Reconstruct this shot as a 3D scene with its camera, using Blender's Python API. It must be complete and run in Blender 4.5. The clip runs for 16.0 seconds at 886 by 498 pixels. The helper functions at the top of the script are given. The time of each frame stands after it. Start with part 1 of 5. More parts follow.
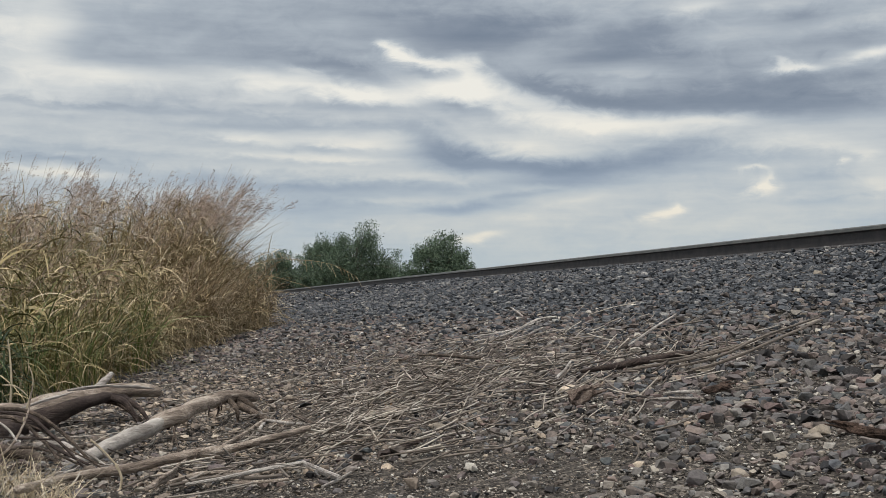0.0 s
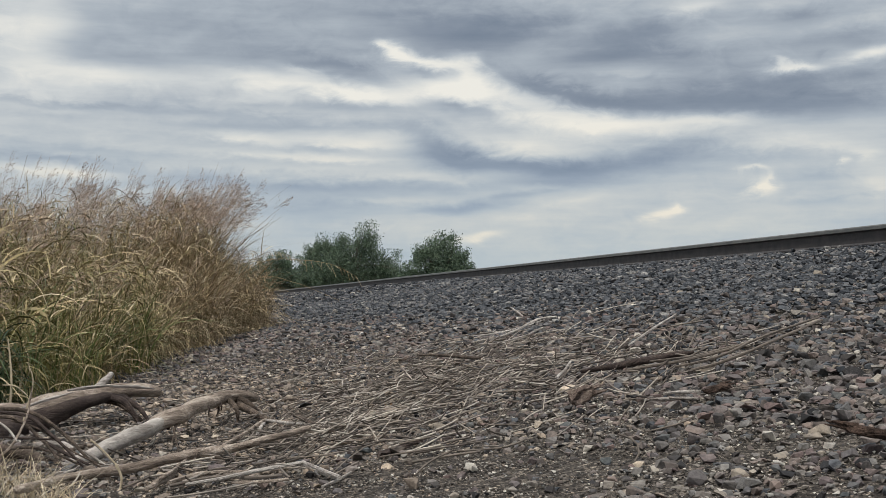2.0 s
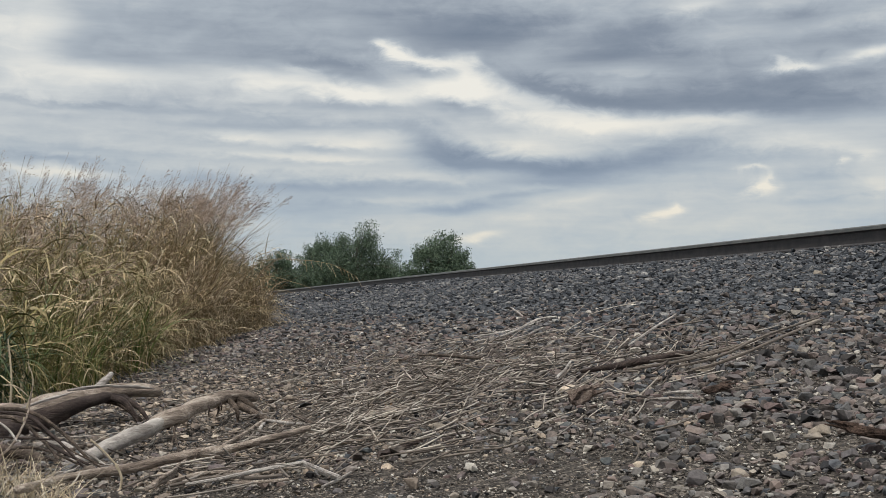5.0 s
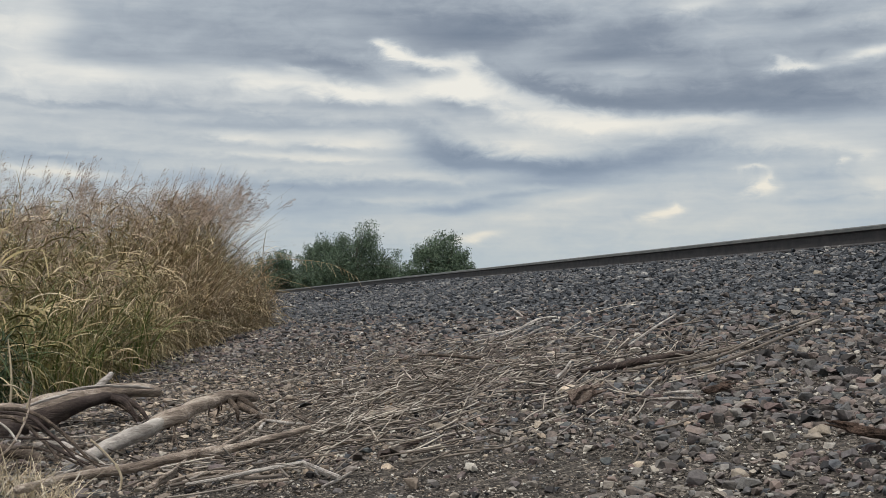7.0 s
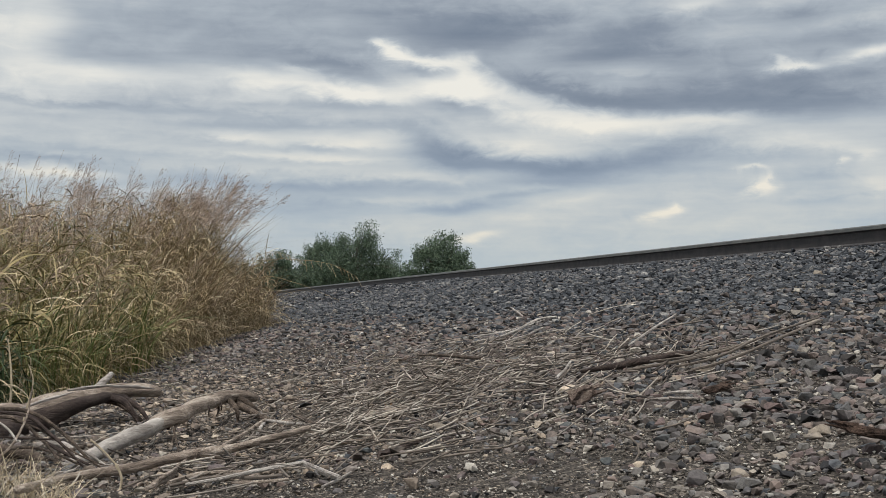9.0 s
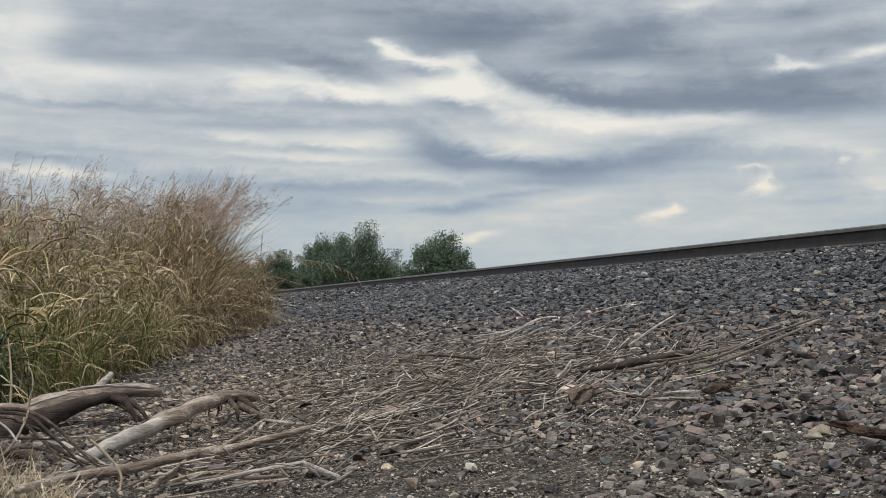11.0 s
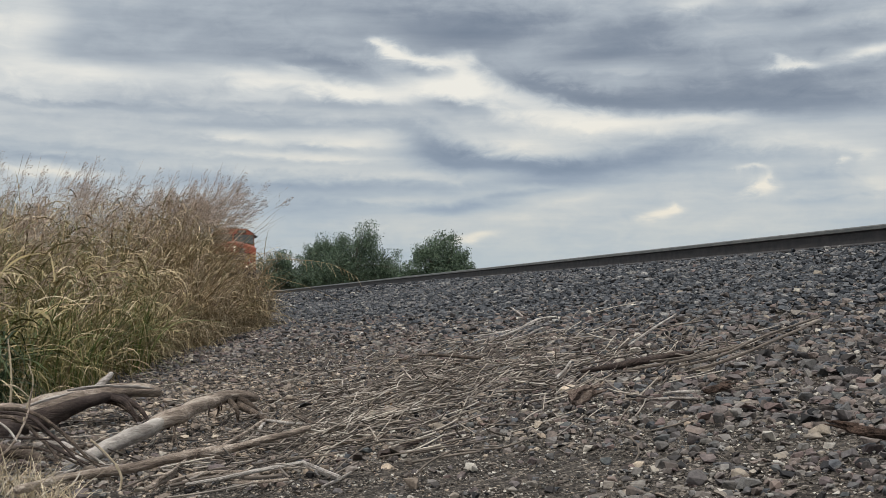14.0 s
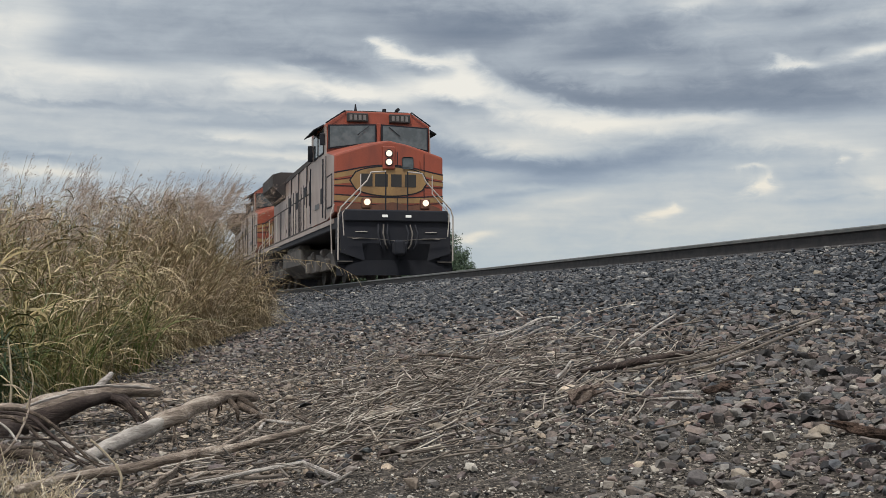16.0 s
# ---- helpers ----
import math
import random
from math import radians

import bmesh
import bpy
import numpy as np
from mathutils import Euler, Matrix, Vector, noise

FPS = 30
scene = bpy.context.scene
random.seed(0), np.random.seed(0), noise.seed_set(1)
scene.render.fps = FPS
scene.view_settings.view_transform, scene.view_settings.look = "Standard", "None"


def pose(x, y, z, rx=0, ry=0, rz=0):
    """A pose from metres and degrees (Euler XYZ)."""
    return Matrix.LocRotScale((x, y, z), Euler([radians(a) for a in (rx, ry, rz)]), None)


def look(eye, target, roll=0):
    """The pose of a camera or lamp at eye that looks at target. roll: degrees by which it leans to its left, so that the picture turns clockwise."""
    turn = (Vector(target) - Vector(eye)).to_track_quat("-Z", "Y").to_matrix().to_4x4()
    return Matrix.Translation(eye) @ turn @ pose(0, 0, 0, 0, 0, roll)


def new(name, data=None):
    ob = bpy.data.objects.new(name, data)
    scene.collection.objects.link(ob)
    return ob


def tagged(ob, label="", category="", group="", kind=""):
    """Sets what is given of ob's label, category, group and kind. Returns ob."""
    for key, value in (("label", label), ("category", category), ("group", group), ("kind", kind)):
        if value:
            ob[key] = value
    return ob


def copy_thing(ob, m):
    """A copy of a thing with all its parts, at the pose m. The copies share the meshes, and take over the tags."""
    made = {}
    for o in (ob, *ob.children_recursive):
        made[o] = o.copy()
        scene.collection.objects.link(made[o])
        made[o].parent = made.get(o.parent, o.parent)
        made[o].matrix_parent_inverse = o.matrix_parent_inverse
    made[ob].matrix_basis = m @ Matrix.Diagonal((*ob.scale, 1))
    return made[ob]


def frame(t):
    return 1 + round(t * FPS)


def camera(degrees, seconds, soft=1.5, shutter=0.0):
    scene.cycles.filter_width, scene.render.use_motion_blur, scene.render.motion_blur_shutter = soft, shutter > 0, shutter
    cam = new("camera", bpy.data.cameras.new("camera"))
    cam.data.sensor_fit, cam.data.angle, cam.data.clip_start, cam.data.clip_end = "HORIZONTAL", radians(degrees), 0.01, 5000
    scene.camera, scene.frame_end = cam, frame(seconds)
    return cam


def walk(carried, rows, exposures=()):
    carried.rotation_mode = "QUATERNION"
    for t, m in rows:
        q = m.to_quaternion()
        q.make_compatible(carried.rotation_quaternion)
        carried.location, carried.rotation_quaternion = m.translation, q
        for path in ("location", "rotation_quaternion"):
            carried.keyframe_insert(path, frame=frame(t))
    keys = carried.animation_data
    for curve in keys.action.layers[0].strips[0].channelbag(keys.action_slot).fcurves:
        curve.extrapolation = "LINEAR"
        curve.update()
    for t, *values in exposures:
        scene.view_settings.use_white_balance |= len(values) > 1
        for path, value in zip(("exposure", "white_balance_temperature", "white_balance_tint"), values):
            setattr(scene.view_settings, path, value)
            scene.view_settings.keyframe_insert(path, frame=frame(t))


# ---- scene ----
EYE = (0.0, 0.0, 0.55)
YAW, PITCH = 13.90, 2.64
cam = camera(39.56, 16.0, soft=0.7)
walk(cam, [(0, pose(*EYE, 90 + PITCH, 0, -YAW)), (16, pose(*EYE, 90 + PITCH, 0, -YAW))], [(0, 0.0), (16, 0.0)])

# ---- light ----
world = bpy.data.worlds.new("world")
scene.world = world
world.use_nodes = True
wn = world.node_tree
wn.nodes.clear()
w_out = wn.nodes.new("ShaderNodeOutputWorld")
w_bg = wn.nodes.new("ShaderNodeBackground")
w_sky = wn.nodes.new("ShaderNodeTexSky")
w_sky.sky_type = "NISHITA"
w_sky.sun_disc = False
w_sky.sun_elevation, w_sky.sun_rotation = radians(64.5), radians(217)
w_mix = wn.nodes.new("ShaderNodeMixRGB")
w_mix.inputs[0].default_value = 0.72
w_mix.inputs[2].default_value = (8.6, 8.8, 9.0, 1)
wn.links.new(w_sky.outputs[0], w_mix.inputs[1])
wn.links.new(w_mix.outputs[0], w_bg.inputs[0])
w_bg.inputs[1].default_value = 0.08
wn.links.new(w_bg.outputs[0], w_out.inputs[0])

sun = new("sun", bpy.data.lights.new("sun", "SUN"))
sun.data.energy, sun.data.angle, sun.data.color = 3.0, radians(10), (1.0, 0.965, 0.915)
sun.matrix_world = look((-12, -16, 42), (0, 0, 0))


# ---- node helpers ----
class Nodes:
    def __init__(self, name):
        self.mat = bpy.data.materials.new(name)
        self.mat.use_nodes = True
        self.t = self.mat.node_tree
        self.t.nodes.clear()
        self.out = self.t.nodes.new("ShaderNodeOutputMaterial")

    def n(self, kind):
        return self.t.nodes.new(kind)

    def put(self, socket, value):
        if isinstance(value, bpy.types.NodeSocket):
            self.t.links.new(value, socket)
        elif isinstance(value, tuple) and len(value) == 3 and socket.type == "RGBA":
            socket.default_value = (*value, 1)
        else:
            socket.default_value = value

    def math(self, op, a, b=0.0, c=0.0):
        node = self.n("ShaderNodeMath")
        node.operation = op
        for i, v in enumerate((a, b, c)):
            self.put(node.inputs[i], v)
        return node.outputs[0]

    def noise(self, vector, scale, detail=3.0, rough=0.55, distortion=0.0):
        node = self.n("ShaderNodeTexNoise")
        self.put(node.inputs["Vector"], vector)
        node.inputs["Scale"].default_value, node.inputs["Detail"].default_value = scale, detail
        node.inputs["Roughness"].default_value, node.inputs["Distortion"].default_value = rough, distortion
        return node.outputs[0]

    def ramp(self, fac, stops, mode="LINEAR"):
        node = self.n("ShaderNodeValToRGB")
        node.color_ramp.interpolation = mode
        els = node.color_ramp.elements
        while len(els) < len(stops):
            els.new(0.5)
        for e, (p, c) in zip(els, stops):
            e.position, e.color = p, (*c, 1)
        self.put(node.inputs[0], fac)
        return node.outputs[0]

    def mix(self, fac, a, b, mode="MIX"):
        node = self.n("ShaderNodeMixRGB")
        node.blend_type = mode
        for i, v in enumerate((fac, a, b)):
            self.put(node.inputs[i], v)
        return node.outputs[0]

    def obj(self):
        return self.n("ShaderNodeTexCoord").outputs["Object"]

    def surface(self, color, rough=0.7, metal=0.0, bump=None, strength=0.3, dist=0.01, spec=0.5, coat=0.0):
        b = self.n("ShaderNodeBsdfPrincipled")
        self.put(b.inputs["Base Color"], color)
        self.put(b.inputs["Roughness"], rough)
        self.put(b.inputs["Metallic"], metal)
        self.put(b.inputs["Specular IOR Level"], spec)
        self.put(b.inputs["Coat Weight"], coat)
        if bump is not None:
            k = self.n("ShaderNodeBump")
            k.inputs["Strength"].default_value, k.inputs["Distance"].default_value = strength, dist
            self.put(k.inputs["Height"], bump)
            self.t.links.new(k.outputs[0], b.inputs["Normal"])
        self.t.links.new(b.outputs[0], self.out.inputs[0])
        return self.mat


def worn(name, c1, c2, scale=6.0, rough=0.6, metal=0.0, bump=0.25, fine=60.0, dist=0.004, coat=0.0, spec=0.5):
    """A paint or stone with broad stains and fine grain."""
    m = Nodes(name)
    p = m.obj()
    broad, grain = m.noise(p, scale, 5), m.noise(p, fine, 4)
    f = m.math("ADD", m.math("MULTIPLY", broad, 0.7), m.math("MULTIPLY", grain, 0.3))
    col = m.ramp(f, [(0.35, c1), (0.65, c2)])
    r = m.math("ADD", rough - 0.1, m.math("MULTIPLY", grain, 0.2))
    return m.surface(col, r, metal, grain, bump, dist, spec, coat)


def islands(name, stops, rough=0.85, grain=90.0, spec=0.3, objects=False, bump=0.5, mode="LINEAR", dist=0.004):
    """Many pieces in one mesh (or one piece per object): a colour for each piece, grain on it."""
    m = Nodes(name)
    rnd = m.n("ShaderNodeObjectInfo").outputs["Random"] if objects else m.n("ShaderNodeNewGeometry").outputs["Random Per Island"]
    col = m.ramp(rnd, stops, mode)
    p = m.obj()
    g, g2 = m.noise(p, grain, 5, 0.65), m.noise(p, grain * 0.22, 3)
    col = m.mix(1.0, col, m.ramp(g, [(0.3, (0.62, 0.62, 0.62)), (0.7, (1.3, 1.29, 1.27))]), "MULTIPLY")
    col = m.mix(0.6, col, m.ramp(g2, [(0.35, (0.7, 0.7, 0.72)), (0.65, (1.2, 1.15, 1.08))]), "MULTIPLY")
    return m.surface(col, rough, 0, g, bump, dist, spec)


GREY_STONE = [(0.0, (0.024, 0.028, 0.034)), (0.22, (0.048, 0.055, 0.065)), (0.5, (0.082, 0.09, 0.101)), (0.75, (0.12, 0.126, 0.136)),
              (0.92, (0.155, 0.15, 0.15)), (1.0, (0.27, 0.27, 0.26))]
BROWN_STONE = [(0.0, (0.0279, 0.0288, 0.0316)), (0.14, (0.0744, 0.0679, 0.0651)), (0.28, (0.149, 0.125, 0.112)), (0.4, (0.0884, 0.1, 0.104)), (0.52, (0.167, 0.125, 0.117)),
               (0.64, (0.121, 0.124, 0.13)), (0.76, (0.2, 0.158, 0.138)), (0.88, (0.186, 0.181, 0.173)), (0.96, (0.288, 0.251, 0.205)), (1.0, (0.484, 0.465, 0.419))]
GRIT_STONE = [(0.0, (0.0465, 0.0428, 0.0391)), (0.35, (0.121, 0.107, 0.0949)), (0.6, (0.186, 0.167, 0.147)), (0.8, (0.279, 0.26, 0.233)), (1.0, (0.577, 0.558, 0.502))]
m_grit = islands("pale_grit", GRIT_STONE)
TAN_STONE = [(0.0, (0.0828, 0.0736, 0.0662)), (0.2, (0.184, 0.153, 0.127)), (0.45, (0.285, 0.235, 0.19)), (0.6, (0.184, 0.177, 0.17)), (0.8, (0.331, 0.269, 0.208)), (1.0, (0.515, 0.446, 0.359))]
m_tan = islands("tan_gravel", TAN_STONE)
m_grey = islands("grey_ballast", GREY_STONE)
m_brown = islands("brown_gravel", BROWN_STONE)
m_grey_one = islands("grey_ballast_piece", GREY_STONE, objects=True)
m_brown_one = islands("brown_gravel_piece", BROWN_STONE, objects=True)
m_straw = islands("dry_stalks", [(0, (0.0558, 0.0465, 0.04)), (0.35, (0.149, 0.127, 0.108)), (0.7, (0.27, 0.237, 0.203)), (1, (0.484, 0.446, 0.391))], 0.8, 40)
# shade of the taller grass is put into these dark greens
m_shaded_green = islands("shaded_green_grass", [(0, (0.018, 0.035, 0.014)), (0.6, (0.04, 0.07, 0.025)), (1, (0.08, 0.11, 0.04))], 0.6, 25, 0.35)
m_dry = islands("dry_grass", [(0, (0.084, 0.0762, 0.0291)), (0.25, (0.202, 0.14, 0.0762)), (0.5, (0.314, 0.224, 0.134)), (0.7, (0.168, 0.146, 0.0672)), (0.85, (0.392, 0.302, 0.196)), (1, (0.605, 0.504, 0.358))], 0.7, 25, 0.35)
m_green = islands("green_grass", [(0, (0.04, 0.07, 0.015)), (0.35, (0.15, 0.18, 0.055)), (0.6, (0.23, 0.225, 0.08)), (0.8, (0.3, 0.25, 0.1)), (1, (0.42, 0.36, 0.19))], 0.6, 25, 0.35)
m_olive = islands("olive_grass", [(0, (0.0605, 0.066, 0.022)), (0.3, (0.165, 0.149, 0.055)), (0.6, (0.264, 0.22, 0.105)), (0.85, (0.374, 0.308, 0.165)), (1, (0.55, 0.473, 0.308))], 0.65, 25, 0.35)
m_straw_grass = islands("straw_grass", [(0, (0.16, 0.115, 0.06)), (0.4, (0.31, 0.235, 0.14)), (0.75, (0.44, 0.35, 0.22)), (1, (0.6, 0.51, 0.36))], 0.7, 25, 0.35)
m_curl = islands("bleached_blades", [(0, (0.26, 0.19, 0.1)), (0.5, (0.45, 0.36, 0.21)), (1, (0.62, 0.54, 0.38))], 0.7, 25, 0.35)
m_pale_straw = islands("pale_straw", [(0, (0.4, 0.33, 0.22)), (0.5, (0.52, 0.45, 0.33)), (1, (0.7, 0.63, 0.5))], 0.7, 25, 0.35)
m_seed = islands("seed_heads", [(0, (0.26, 0.195, 0.15)), (0.5, (0.38, 0.295, 0.235)), (1, (0.52, 0.43, 0.36))], 0.8, 60)
m_leaf = islands("tree_leaves", [(0, (0.055, 0.09, 0.064)), (0.5, (0.088, 0.138, 0.088)), (1, (0.135, 0.19, 0.115))], 0.6, 8, 0.4)
m_bark = worn("bark", (0.07, 0.055, 0.04), (0.15, 0.12, 0.09), 3, 0.9)
m_steel = worn("rusty_rail_side", (0.035, 0.034, 0.036), (0.075, 0.068, 0.066), 9, 0.75, 0.2)
m_head = worn("rail_head", (0.10, 0.105, 0.10), (0.17, 0.17, 0.16), 9, 0.5, 0.3)


def soil():
    m = Nodes("gravelly_soil")
    p = m.obj()
    a, b, c = m.noise(p, 1.2, 4), m.noise(p, 22, 5, 0.7), m.noise(p, 160, 4, 0.7)
    col = m.ramp(m.math("ADD", m.math("MULTIPLY", a, 0.4), m.math("MULTIPLY", b, 0.6)), [(0.35, (0.082, 0.073, 0.066)), (0.55, (0.135, 0.121, 0.108)), (0.7, (0.19, 0.171, 0.15))])
    bumps = c
    for scale, share in ((70.0, 0.75), (150.0, 0.6)):
        cells = m.n("ShaderNodeTexVoronoi")
        m.put(cells.inputs["Vector"], p)
        cells.inputs["Scale"].default_value = scale
        grey = m.n("ShaderNodeSeparateColor")
        m.put(grey.inputs[0], cells.outputs["Color"])
        col = m.mix(share, col, m.ramp(grey.outputs[0], [(0.1, (0.35, 0.34, 0.33)), (0.6, (1.0, 0.98, 0.95)), (0.88, (1.7, 1.65, 1.55)), (0.97, (3.2, 3.1, 2.9))]), "MULTIPLY")
        bumps = m.math("SUBTRACT", bumps, m.math("MULTIPLY", cells.outputs["Distance"], 1.4))
    return m.surface(col, 0.95, 0, bumps, 1.0, 0.012, 0.2)


m_soil = soil()


# ---- mesh helpers ----
def part(name, bm, material, parent=None, label="", smooth=False):
    me = bpy.data.meshes.new(name)
    bm.to_mesh(me)
    bm.free()
    if material is not None:
        me.materials.append(material)
    if smooth:
        me.polygons.foreach_set("use_smooth", [True] * len(me.polygons))
    ob = new(name, me)
    ob.parent = parent
    if label:
        ob["label"] = label
    return ob


def sheet(name, verts, faces, material, parent=None, smooth=False):
    """A mesh object from numpy vertices and equal-sided faces."""
    me = bpy.data.meshes.new(name)
    verts, faces = np.asarray(verts, np.float32), np.asarray(faces, np.int32)
    k = faces.shape[1]
    me.vertices.add(len(verts))
    me.vertices.foreach_set("co", verts.ravel())
    me.loops.add(faces.size)
    me.loops.foreach_set("vertex_index", faces.ravel())
    me.polygons.add(len(faces))
    me.polygons.foreach_set("loop_start", np.arange(0, faces.size, k, dtype=np.int32))
    me.polygons.foreach_set("use_smooth", np.full(len(faces), smooth))
    me.update(calc_edges=True)
    me.materials.append(material)
    ob = new(name, me)
    ob.parent = parent
    return ob


def box(bm, lo, hi, bevel=0.0, seg=1):
    lo, hi = Vector(lo), Vector(hi)
    made = bmesh.ops.create_cube(bm, size=1, matrix=Matrix.Translation((lo + hi) / 2) @ Matrix.Diagonal((*(hi - lo), 1)))
    if bevel:
        es = {e for v in made["verts"] for e in v.link_edges}
        bmesh.ops.bevel(bm, geom=list(es), offset=bevel, segments=seg, affect="EDGES", profile=0.5)
    return bm


def boxed(lo, hi, bevel=0.0, seg=1):
    return box(bmesh.new(), lo, hi, bevel, seg)


def rod(bm, points, radii, sides=8, rough=0.0, seed=0):
    """A tube along points; radii one per point. rough: uneven bark in parts of the radius."""
    pts = [Vector(p) for p in points]
    rings = []
    side = None
    for i, p in enumerate(pts):
        d = (pts[min(i + 1, len(pts) - 1)] - pts[max(i - 1, 0)]).normalized()
        if side is None:
            side = d.orthogonal().normalized()
        side = (side - d * side.dot(d)).normalized()
        up = d.cross(side)
        ring = []
        for k in range(sides):
            a = 2 * math.pi * k / sides
            r = radii[i]
            if rough:
                r *= 1 + rough * (noise.noise(Vector((math.cos(a) * 1.3, math.sin(a) * 1.3, i * 0.22 + seed * 7.3))) + 0.5 * noise.noise(Vector((a * 3, i * 0.5, seed))))
            ring.append(bm.verts.new(p + (side * math.cos(a) + up * math.sin(a)) * r))
        rings.append(ring)
    for a, b in zip(rings, rings[1:]):
        for k in range(sides):
            bm.faces.new((a[k], a[(k + 1) % sides], b[(k + 1) % sides], b[k]))
    bm.faces.new(rings[0][::-1])
    bm.faces.new(rings[-1])
    return bm


def disc(bm, center, radius, depth, axis="y", sides=20):
    """A short cylinder whose axis is x, y or z."""
    turn = {"x": Matrix.Rotation(radians(90), 4, "Y"), "y": Matrix.Rotation(radians(90), 4, "X"), "z": Matrix.Identity(4)}[axis]
    bmesh.ops.create_cone(bm, cap_ends=True, segments=sides, radius1=radius, radius2=radius, depth=depth, matrix=Matrix.Translation(center) @ turn)
    return bm


def prism(bm, outline, lo, hi, axis="y"):
    """An outline in the plane across axis, drawn out from lo to hi along it."""
    def at(p, d):
        return {"y": (p[0], d, p[1]), "x": (d, p[0], p[1]), "z": (p[0], p[1], d)}[axis]
    a, b = [bm.verts.new(at(p, lo)) for p in outline], [bm.verts.new(at(p, hi)) for p in outline]
    bm.faces.new(a[::-1])
    bm.faces.new(b)
    for i in range(len(a)):
        j = (i + 1) % len(a)
        bm.faces.new((a[i], a[j], b[j], b[i]))
    bmesh.ops.recalc_face_normals(bm, faces=bm.faces)
    return bm


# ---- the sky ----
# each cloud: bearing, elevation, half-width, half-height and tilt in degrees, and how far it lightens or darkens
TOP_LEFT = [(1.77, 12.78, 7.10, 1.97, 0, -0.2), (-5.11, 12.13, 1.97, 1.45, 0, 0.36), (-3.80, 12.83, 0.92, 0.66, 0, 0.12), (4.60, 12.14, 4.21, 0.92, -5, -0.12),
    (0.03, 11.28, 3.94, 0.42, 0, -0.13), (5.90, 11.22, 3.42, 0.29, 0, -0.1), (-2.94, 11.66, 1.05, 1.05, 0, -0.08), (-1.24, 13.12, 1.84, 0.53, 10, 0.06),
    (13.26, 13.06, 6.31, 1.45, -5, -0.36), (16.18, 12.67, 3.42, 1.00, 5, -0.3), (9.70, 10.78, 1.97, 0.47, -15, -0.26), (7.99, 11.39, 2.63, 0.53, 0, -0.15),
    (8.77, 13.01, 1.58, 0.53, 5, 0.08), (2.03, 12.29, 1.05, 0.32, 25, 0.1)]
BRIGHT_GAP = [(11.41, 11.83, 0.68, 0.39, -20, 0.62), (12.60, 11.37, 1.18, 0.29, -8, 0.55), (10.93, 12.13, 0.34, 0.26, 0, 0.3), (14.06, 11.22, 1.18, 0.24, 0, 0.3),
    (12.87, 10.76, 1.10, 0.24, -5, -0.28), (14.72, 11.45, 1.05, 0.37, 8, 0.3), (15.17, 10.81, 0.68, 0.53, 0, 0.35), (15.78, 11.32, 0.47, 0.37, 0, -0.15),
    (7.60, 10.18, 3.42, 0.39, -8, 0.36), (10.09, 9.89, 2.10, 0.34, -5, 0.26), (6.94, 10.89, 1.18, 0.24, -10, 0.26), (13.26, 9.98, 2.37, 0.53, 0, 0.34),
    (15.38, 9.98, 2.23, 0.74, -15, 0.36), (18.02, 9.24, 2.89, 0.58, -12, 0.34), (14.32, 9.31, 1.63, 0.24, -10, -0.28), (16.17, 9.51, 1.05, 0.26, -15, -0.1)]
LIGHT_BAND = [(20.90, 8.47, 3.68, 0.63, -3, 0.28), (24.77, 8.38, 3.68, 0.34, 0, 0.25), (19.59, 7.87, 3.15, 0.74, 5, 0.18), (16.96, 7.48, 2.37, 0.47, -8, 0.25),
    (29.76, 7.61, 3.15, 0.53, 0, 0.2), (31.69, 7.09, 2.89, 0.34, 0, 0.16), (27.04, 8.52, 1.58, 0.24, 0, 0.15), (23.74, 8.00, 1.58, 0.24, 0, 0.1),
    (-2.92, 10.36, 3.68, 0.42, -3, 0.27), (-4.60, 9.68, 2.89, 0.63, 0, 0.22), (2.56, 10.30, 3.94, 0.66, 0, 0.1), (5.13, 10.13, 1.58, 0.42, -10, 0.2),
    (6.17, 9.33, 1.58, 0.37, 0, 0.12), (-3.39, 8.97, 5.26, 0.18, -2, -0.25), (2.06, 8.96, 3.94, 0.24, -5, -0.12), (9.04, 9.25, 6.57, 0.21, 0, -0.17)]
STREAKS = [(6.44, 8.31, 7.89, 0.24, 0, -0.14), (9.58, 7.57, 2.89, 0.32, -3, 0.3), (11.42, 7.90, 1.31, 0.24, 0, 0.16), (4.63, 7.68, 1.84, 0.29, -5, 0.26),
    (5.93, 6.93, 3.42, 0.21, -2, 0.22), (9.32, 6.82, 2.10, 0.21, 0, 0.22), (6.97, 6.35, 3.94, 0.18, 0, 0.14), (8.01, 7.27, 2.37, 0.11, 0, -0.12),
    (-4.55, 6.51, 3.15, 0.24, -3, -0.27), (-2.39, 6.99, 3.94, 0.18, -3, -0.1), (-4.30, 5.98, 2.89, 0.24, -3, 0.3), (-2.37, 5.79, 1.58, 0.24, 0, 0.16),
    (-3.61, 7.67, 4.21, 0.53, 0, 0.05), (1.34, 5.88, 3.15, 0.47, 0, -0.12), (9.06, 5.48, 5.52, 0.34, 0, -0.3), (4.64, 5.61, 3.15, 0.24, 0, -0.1)]
